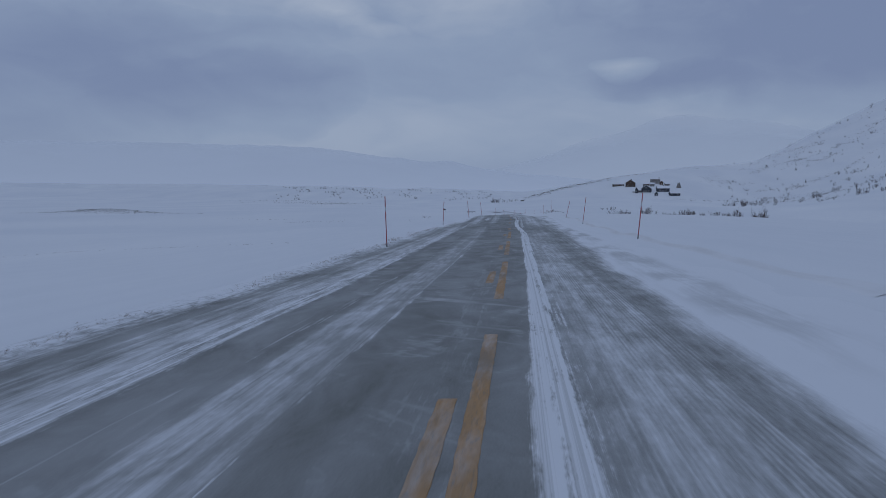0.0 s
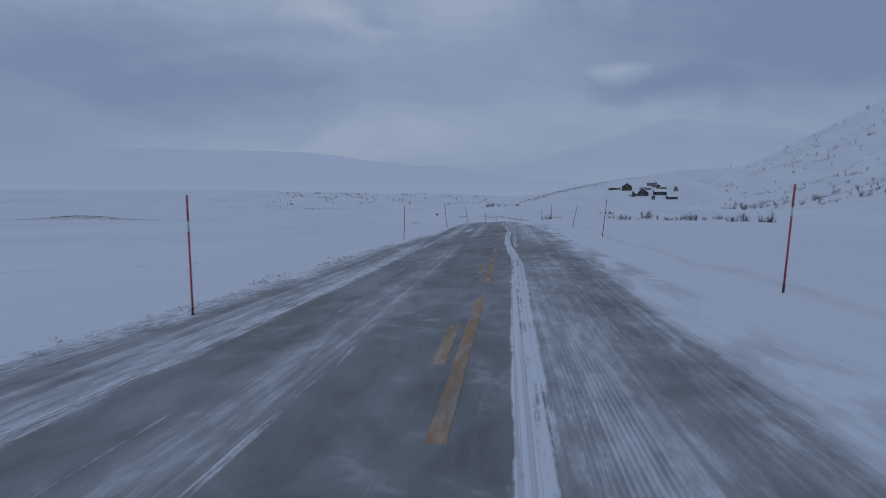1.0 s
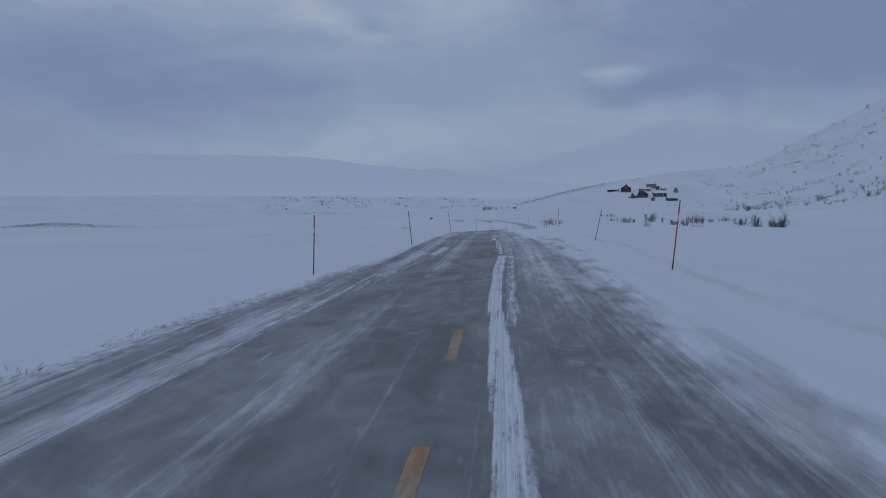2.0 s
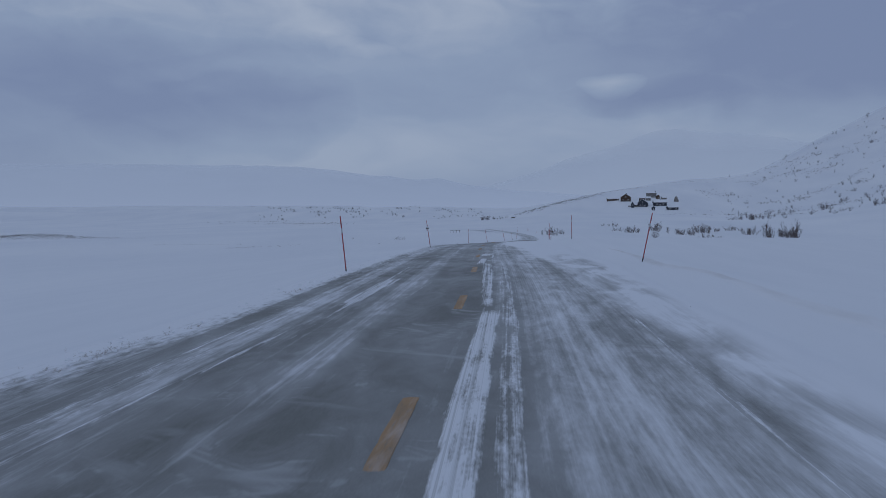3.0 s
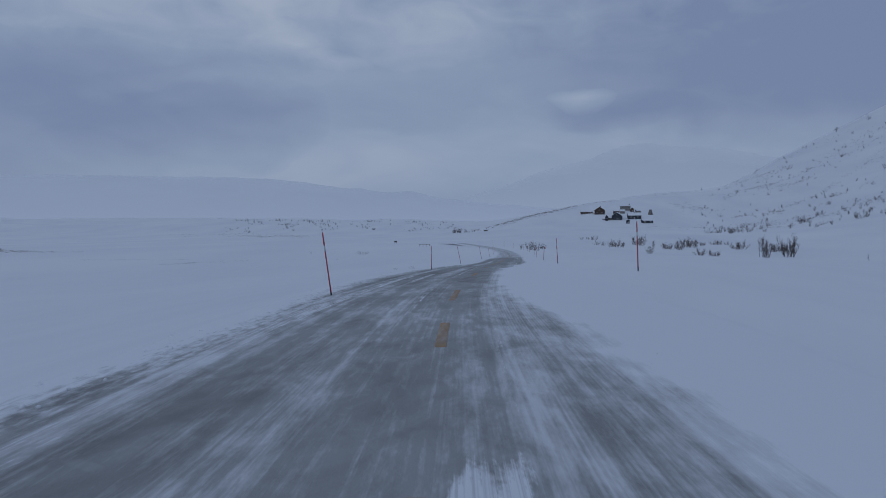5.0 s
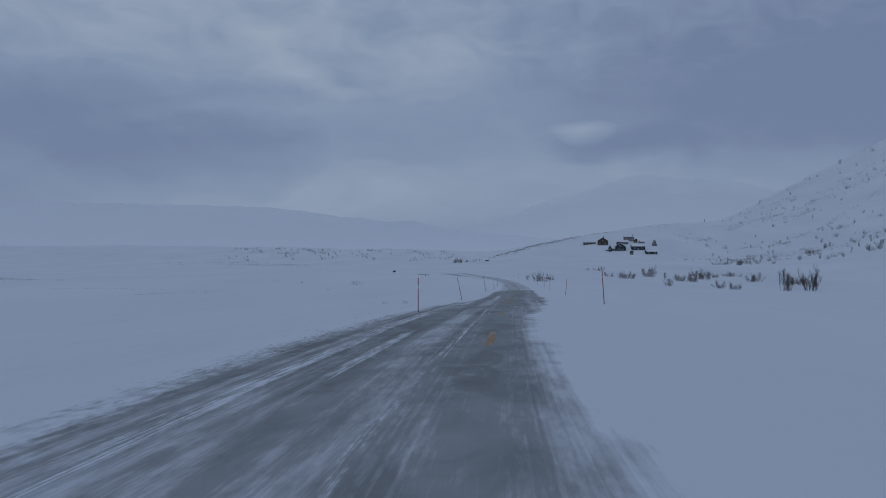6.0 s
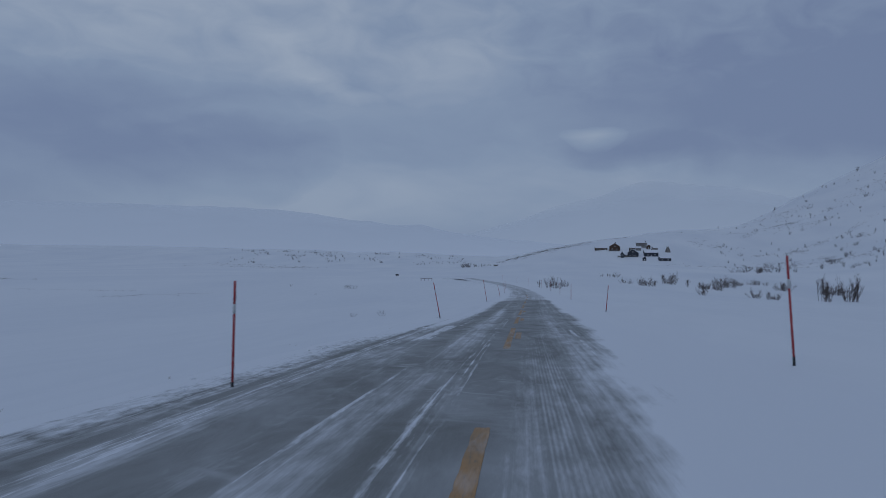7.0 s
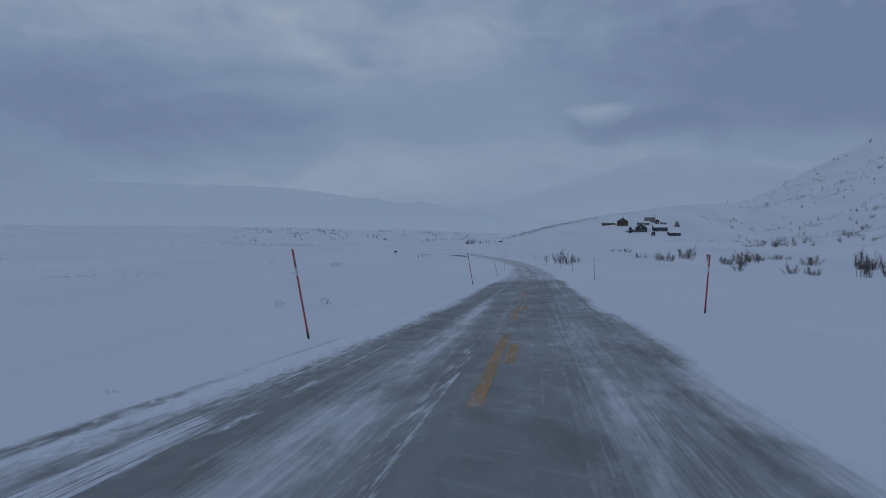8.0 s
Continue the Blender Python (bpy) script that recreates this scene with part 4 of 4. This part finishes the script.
def dirty_band():
    """Sand-stained snow thrown up by the plough, along the line of poles."""
    m, nt, b = mat("sand_stained_snow", 0.85)
    n = noise_node(nt, mapped(nt, (1.2, 0.25, 1.2)), 1.0, 5, 0.6, 0.4)
    uvm = nt.nodes.new("ShaderNodeUVMap")
    sep = nt.nodes.new("ShaderNodeSeparateXYZ")
    nt.links.new(uvm.outputs[0], sep.inputs[0])
    k = math_node(nt, "MULTIPLY", ramp_node(nt, sep.outputs[0], [(0.0, grey(0)), (0.35, grey(1)), (0.65, grey(1)), (1.0, grey(0))]),
                  ramp_node(nt, n, [(0.35, grey(0.25)), (0.6, grey(1.0))]))
    nt.links.new(mix_col(nt, k, (0.845, 0.855, 0.885), (0.72, 0.72, 0.73)), b.inputs["Base Color"])
    ys_ = np.arange(14, 92, 0.8)
    xs_ = np.interp(ys_, [14, 34.5, 62, 83.5, 106, 127, 140], [5.2, 4.8, 4.3, 3.95, 2.9, 2.5, 2.8]) + 0.12 * wave(0, ys_, 77, 14)
    cols = 7
    w = (0.24 + 0.08 * wave(0, ys_, 78, 11)) * np.clip((92 - ys_) / 10, 0.1, 1)
    verts, faces, uv = [], [], []
    for i, y in enumerate(ys_):
        for c in range(cols):
            verts.append((xs_[i] + w[i] * (2 * c / (cols - 1) - 1), y, 0.0))
    v = np.array(verts)
    v[:, 2] = ground_z(v[:, 0], v[:, 1]) + 0.012 - 0.03 * (np.tile(np.abs(np.linspace(-1, 1, cols)), len(ys_)) > 0.99)
    for i in range(len(ys_) - 1):
        for c in range(cols - 1):
            faces.append((i * cols + c, i * cols + c + 1, (i + 1) * cols + c + 1, (i + 1) * cols + c))
            uv += [(c / (cols - 1), 0), ((c + 1) / (cols - 1), 0), ((c + 1) / (cols - 1), 1), (c / (cols - 1), 1)]
    me = bpy.data.meshes.new("dirty_snow")
    me.from_pydata(v.tolist(), [], faces)
    me.polygons.foreach_set("use_smooth", [True] * len(faces))
    me.uv_layers.new(name="UVMap").data.foreach_set("uv", np.array(uv, np.float32).ravel())
    me.materials.append(m)
    return tagged(new("dirty_snow", me), "sand-stained strip of ploughed snow along the poles", "snow", kind="stuff")


dirty_band()
heath = []


def streak(az0, r0, az1, r1, width, count, size):
    for _ in range(count):
        t = rs.uniform(0, 1)
        az, r = az0 + (az1 - az0) * t + rs.normal(0, width * 0.02), r0 + (r1 - r0) * t + rs.normal(0, width)
        heath.append((r * math.sin(radians(az)), 72 + r * math.cos(radians(az)), size * rs.uniform(0.4, 1.0)))


streak(-0.3, 1105, 5.4, 1310, 26, 420, 1.7)
streak(4.6, 1330, 8.5, 1370, 14, 110, 1.6)
streak(-1.0, 1060, 4.0, 1180, 22, 110, 1.5)
streak(10.0, 1500, 13.0, 1560, 25, 70, 1.6)
streak(16.0, 1320, 19.0, 1480, 14, 80, 2.2)
streak(20.0, 1120, 25.0, 1280, 10, 110, 2.0)
streak(20.5, 1450, 25.5, 1650, 18, 150, 2.4)
streak(17.0, 800, 21.0, 950, 14, 70, 1.3)
streak(22.0, 820, 26.0, 900, 16, 80, 1.6)
streak(11.0, 900, 15.0, 980, 40, 60, 1.2)
for _ in range(900):
    kx, ky = rs.normal(-224, 19), 377 + rs.normal(0, 5)
    heath.append((kx, ky, 0.42 * rs.uniform(0.3, 1.0) * (1.0 if rs.rand() < 0.75 else 1.6)))
for _ in range(110):
    kx = rs.uniform(-46, -28) if rs.rand() < 0.8 else rs.uniform(-26, -20)
    heath.append((kx, 65 + 0.1 * (kx + 33) + rs.normal(0, 0.25), 0.10 * rs.uniform(0.3, 1.0)))
# bands of heather and stones along the contours of the slope
for _ in range(70):
    az_, r_ = rs.uniform(12, 28), rs.uniform(760, 1900)
    streak(az_, r_, az_ + rs.uniform(0.8, 2.6), r_ + rs.uniform(-60, 60), 9, int(rs.uniform(20, 60)), rs.uniform(0.9, 1.9))
streak(-29, 262, -22, 250, 1.5, 80, 0.22)
streak(-20.5, 1340, -14.5, 1080, 60, 330, 1.3)
streak(-24, 225, -18, 240, 2, 60, 0.25)
tufts("heather", heath, 5, 0.9, ROCK, "windswept heather and stones showing through thin snow", "heath", 9, 0.05)


# ---- the cabins on the hill ----
def box(bm, x0, x1, y0, y1, z0, z1):
    v = [bm.verts.new(p) for p in ((x0, y0, z0), (x1, y0, z0), (x1, y1, z0), (x0, y1, z0), (x0, y0, z1), (x1, y0, z1), (x1, y1, z1), (x0, y1, z1))]
    for q in ((0, 3, 2, 1), (4, 5, 6, 7), (0, 1, 5, 4), (1, 2, 6, 5), (2, 3, 7, 6), (3, 0, 4, 7)):
        bm.faces.new([v[i] for i in q])


def gable_shell(bm, w, d, eave, ridge, across):
    """Walls up to the roof; the ridge runs in x (across) or in y."""
    if across:
        pts = [(-w / 2, -d / 2, -2), (w / 2, -d / 2, -2), (w / 2, d / 2, -2), (-w / 2, d / 2, -2), (-w / 2, -d / 2, eave), (w / 2, -d / 2, eave), (w / 2, d / 2, eave), (-w / 2, d / 2, eave),
               (-w / 2, 0, ridge), (w / 2, 0, ridge)]
        fs = ((0, 1, 5, 4), (2, 3, 7, 6), (1, 2, 6, 9, 5), (3, 0, 4, 8, 7), (4, 5, 9, 8), (6, 7, 8, 9))
    else:
        pts = [(-w / 2, -d / 2, -2), (w / 2, -d / 2, -2), (w / 2, d / 2, -2), (-w / 2, d / 2, -2), (-w / 2, -d / 2, eave), (w / 2, -d / 2, eave), (w / 2, d / 2, eave), (-w / 2, d / 2, eave),
               (0, -d / 2, ridge), (0, d / 2, ridge)]
        fs = ((0, 1, 5, 8, 4), (2, 3, 7, 9, 6), (1, 2, 6, 5), (3, 0, 4, 7), (4, 8, 9, 7), (5, 6, 9, 8))
    v = [bm.verts.new(p) for p in pts]
    for f in fs:
        bm.faces.new([v[i] for i in f])


def roof_slab(bm, w, d, eave, ridge, across, over, thick, lift):
    """Two slopes with overhang and thickness."""
    half_span = (d if across else w) / 2
    run = half_span + over
    drop = (ridge - eave) / half_span * run
    length = (w if across else d) / 2 + over
    for s in (-1, 1):
        lo, hi = ridge - drop + lift, ridge + lift
        prof = [(s * run, lo), (0, hi), (0, hi + thick), (s * run, lo + thick)]
        ends = []
        for e in (-length, length):
            ends.append([bm.verts.new((e, p, z) if across else (p, e, z)) for p, z in prof])
        for i in range(4):
            bm.faces.new((ends[0][i], ends[0][(i + 1) % 4], ends[1][(i + 1) % 4], ends[1][i]))
        bm.faces.new(ends[0][::-1])
        bm.faces.new(ends[1])


def window(parent, x, z, y, w=1.2, h=1.3):
    bm = bmesh.new()
    for x0, x1, z0, z1 in ((-w / 2 - 0.18, w / 2 + 0.18, h, h + 0.18), (-w / 2 - 0.18, w / 2 + 0.18, -0.18, 0), (-w / 2 - 0.18, -w / 2, 0, h), (w / 2, w / 2 + 0.18, 0, h), (-0.05, 0.05, 0, h)):
        box(bm, x + x0, x + x1, y - 0.10, y + 0.05, z + z0, z + z1)
    fr = part("window_frame", bm, TRIM, parent, "white-painted window frame")
    bm = bmesh.new()
    box(bm, x - w / 2, x + w / 2, y - 0.04, y + 0.04, z, z + h)
    part("pane", bm, GLASS, fr)


def cabin(name, x, y, turn, w, d, eave, ridge, across, wall, label, windows=(), chimney=None, snow=0.35, wing=None, deck=None, door=None):
    root = new(name)
    bm = bmesh.new()
    gable_shell(bm, w, d, eave, ridge, across)
    part("wall", bm, wall, root)
    bm = bmesh.new()
    roof_slab(bm, w, d, eave, ridge, across, 0.6, 0.18, 0.02)
    part("roof", bm, wall, root, "dark boarded roof edge")
    bm = bmesh.new()
    roof_slab(bm, w, d, eave, ridge, across, 0.52, snow, 0.205)
    part("roof_snow", bm, SNOW, root, "thick white snow on the roof")
    for wx, wz in windows:
        window(root, wx, wz, -d / 2 - 0.03)
    if door is not None:
        bm = bmesh.new()
        box(bm, door - 0.5, door + 0.5, -d / 2 - 0.08, -d / 2 + 0.02, 0, 2.1)
        part("door", bm, TRIM, root, "pale painted door")
    if chimney is not None:
        bm = bmesh.new()
        box(bm, chimney[0] - 0.55, chimney[0] + 0.55, chimney[1] - 0.5, chimney[1] + 0.5, eave, ridge + 1.7)
        box(bm, chimney[0] - 0.68, chimney[0] + 0.68, chimney[1] - 0.63, chimney[1] + 0.63, ridge + 1.5, ridge + 1.75)
        part("chimney", bm, CHIMNEY, root)
    if wing is not None:
        wx, ww, wd, we, wr = wing
        bm = bmesh.new()
        gable_shell(bm, ww, wd, we, wr, True)
        bmesh.ops.translate(bm, verts=bm.verts, vec=(wx, 0, 0))
        wg = part("wing", bm, wall, root)
        bm = bmesh.new()
        roof_slab(bm, ww, wd, we, wr, True, 0.5, 0.45, 0.05)
        bmesh.ops.translate(bm, verts=bm.verts, vec=(wx, 0, 0))
        part("wing_snow", bm, SNOW, wg, "white snow on the lower roof")
        for k in (-0.28, 0.18):
            window(wg, wx + ww * k, 1.0, -wd / 2 - 0.03)
    if deck is not None:
        dx, dw, dd, dz = deck
        bm = bmesh.new()
        box(bm, dx - dw / 2, dx + dw / 2, -dd, 0, dz - 0.3, dz)
        for i in range(int(dw / 1.6) + 1):
            px_ = dx - dw / 2 + i * 1.6
            box(bm, px_ - 0.08, px_ + 0.08, -dd - 0.05, -dd + 0.1, -2.5, dz + 1.0)
        box(bm, dx - dw / 2, dx + dw / 2, -dd - 0.05, -dd + 0.06, dz + 0.85, dz + 1.0)
        box(bm, dx - dw / 2, dx + dw / 2, -dd - 0.02, -dd + 0.03, -1.2, dz - 0.3)
        part("deck", bm, WOOD_GREY, root, "weathered grey wooden deck with a rail")
    lo = min(gz(x + i, y + j) for i in (-w / 2, w / 2) for j in (-d / 2, d / 2))
    root.matrix_world = pose(x, y, lo + 0.4, 0, 0, turn)
    return tagged(root, label, "cabin", group="cabins on the hill")


cabin("cabin", 137.3, 1128, -8, 13.5, 12, 5.2, 9.6, False, WOOD_BROWN, "brown boarded cabin with a snowy gable roof and a stone chimney", ((-3.2, 1.2), (3.0, 1.2), (0, 5.0)), (0.8, 0.5), wing=None, deck=(0, 13.6, 8.2, 0.2))
cabin("cabin", 121.0, 1139, -5, 16.0, 7, 3.0, 5.0, True, WOOD_BROWN, "long low brown cabin half buried in snow", ((-5.0, 1.0), (-1.2, 1.0), (3.4, 1.0)), None, 0.7, door=5.8)
cabin("cabin", 153.5, 1082, -14, 12.5, 11, 5.4, 9.8, False, WOOD_BLUE, "dark blue-black cabin with white windows, wing and deck", ((-3.0, 1.2), (0.2, 1.2), (3.2, 1.2), (0, 5.4)), (-4.6, 0.5), wing=(-9.8, 9.5, 8.5, 3.0, 5.6), deck=(-11.5, 13.0, 7.6, 1.1))
cabin("cabin", 139.2, 1074, -14, 3.6, 3.6, 4.6, 7.4, False, WOOD_BLUE, "narrow dark tower porch beside the blue-black cabin", ((0, 2.2),), None, 0.15)
cabin("cabin", 175.6, 1084, 0, 16.5, 9, 4.6, 7.6, True, WOOD_BLUE, "blue-black boarded cabin under a thick snow roof", ((-4.6, 1.5), (3.8, 1.5)), (0.8, 1.0), 0.6, door=-0.5)
cabin("cabin", 174.5, 1146, -6, 13.5, 8, 5.6, 6.6, True, WOOD_GREY, "pale grey weathered two-storey cabin with a low roof", ((-4.0, 1.0), (0, 1.0), (4.0, 1.0), (-4.0, 3.4), (4.0, 3.4)), (5.4, 1.0), 0.3)
cabin("hut", 159.0, 1122, -10, 7.0, 6, 3.2, 5.0, True, WOOD_BROWN, "small brown hut among the cabins", ((-1.6, 1.0),), None, 0.35, door=1.6)
cabin("hut", 166.5, 1121, -4, 6.0, 5, 2.8, 4.6, True, WOOD_GREY, "small grey hut with a snowy roof", ((0, 1.0),), None, 0.4)
cabin("hut", 181.1, 1132, 0, 4.2, 4.2, 3.8, 5.4, False, WOOD_BROWN, "narrow brown storage hut in the snow", (), None, 0.25, door=0)
cabin("hut", 188.5, 1128, 12, 6.0, 4.5, 2.2, 3.6, True, WOOD_GREY, "low grey shed sunk in the snow", (), None, 0.5)
cabin("shed", 185.0, 1048, 10, 13.0, 7, 3.2, 5.0, True, WOOD_BLUE, "dark low shed with an open pale end wall", ((-4.2, 0.8), (3.4, 0.8)), None, 0.45)
cabin("outhouse", 160.8, 1045, 0, 3.8, 3.6, 3.4, 4.6, False, WOOD_BLUE, "small dark outhouse with snow on top", (), None, 0.25, door=0)
cabin("hut", -15.3, 1003, 0, 4.6, 3.2, 1.3, 2.1, True, WOOD_GREY, "tiny dark hut far down the valley", (), None, 0.3)


def tepee(x, y):
    root = new("tent")
    bm = bmesh.new()
    ring0, ring1 = [], []
    for i in range(10):
        a = 6.28318 * i / 10
        ring0.append(bm.verts.new((3.6 * math.cos(a), 3.6 * math.sin(a), -0.6)))
        ring1.append(bm.verts.new((1.5 * math.cos(a), 1.5 * math.sin(a), 6.2)))
    for i in range(10):
        bm.faces.new((ring0[i], ring0[(i + 1) % 10], ring1[(i + 1) % 10], ring1[i]))
    bm.faces.new(ring1)
    part("cover", bm, WOOD_GREY, root)
    for i in range(5):
        a = 6.28318 * i / 5
        bm = bmesh.new()
        tube(bm, (3.7 * math.cos(a), 3.7 * math.sin(a), -0.6), (1.1 * math.cos(a), 1.1 * math.sin(a), 7.4), 0.14, 0.10, 6)
        part("spar", bm, WOOD_BROWN, root)
    root.matrix_world = pose(x, y, gz(x, y))
    return tagged(root, "grey conical turf tent with a cut-off top", "tent")


tepee(201.7, 1112)


# ---- roadside things far ahead ----
def road_sign(x, y):
    root = new("road_sign")
    for dx in (-0.5, 0.5):
        bm = bmesh.new()
        tube(bm, (dx, 0, -0.4), (dx, 0, 1.75), 0.05, 0.05)
        part("post", bm, STEEL, root)
    bm = bmesh.new()
    box(bm, -0.85, 0.85, -0.08, -0.03, 1.05, 1.85)
    bmesh.ops.bevel(bm, geom=bm.edges[:], offset=0.02, segments=1)
    part("panel", bm, BLACK, root, "dark back of a sign panel")
    root.matrix_world = pose(x, y, gz(x, y), 0, 0, 8)
    return tagged(root, "dark two-post road sign standing in the snow", "road sign")


road_sign(-61.1, 525)


def rail_fence(x, y, length, turn):
    root = new("rail_fence")
    n = 4
    for i in range(n):
        bm = bmesh.new()
        box(bm, -length / 2 + length * i / (n - 1) - 0.07, -length / 2 + length * i / (n - 1) + 0.07, -0.07, 0.07, -0.4, 0.95)
        part("post", bm, WOOD_BROWN, root)
    bm = bmesh.new()
    box(bm, -length / 2 - 0.2, length / 2 + 0.2, -0.12, -0.075, 0.80, 0.92)
    part("rail", bm, WOOD_BROWN, root)
    root.matrix_world = pose(x, y, gz(x, y), 0, 0, turn)
    return tagged(root, "short brown wooden rail fence in the snow", "fence")


rail_fence(-33.5, 414, 4.2, 6)
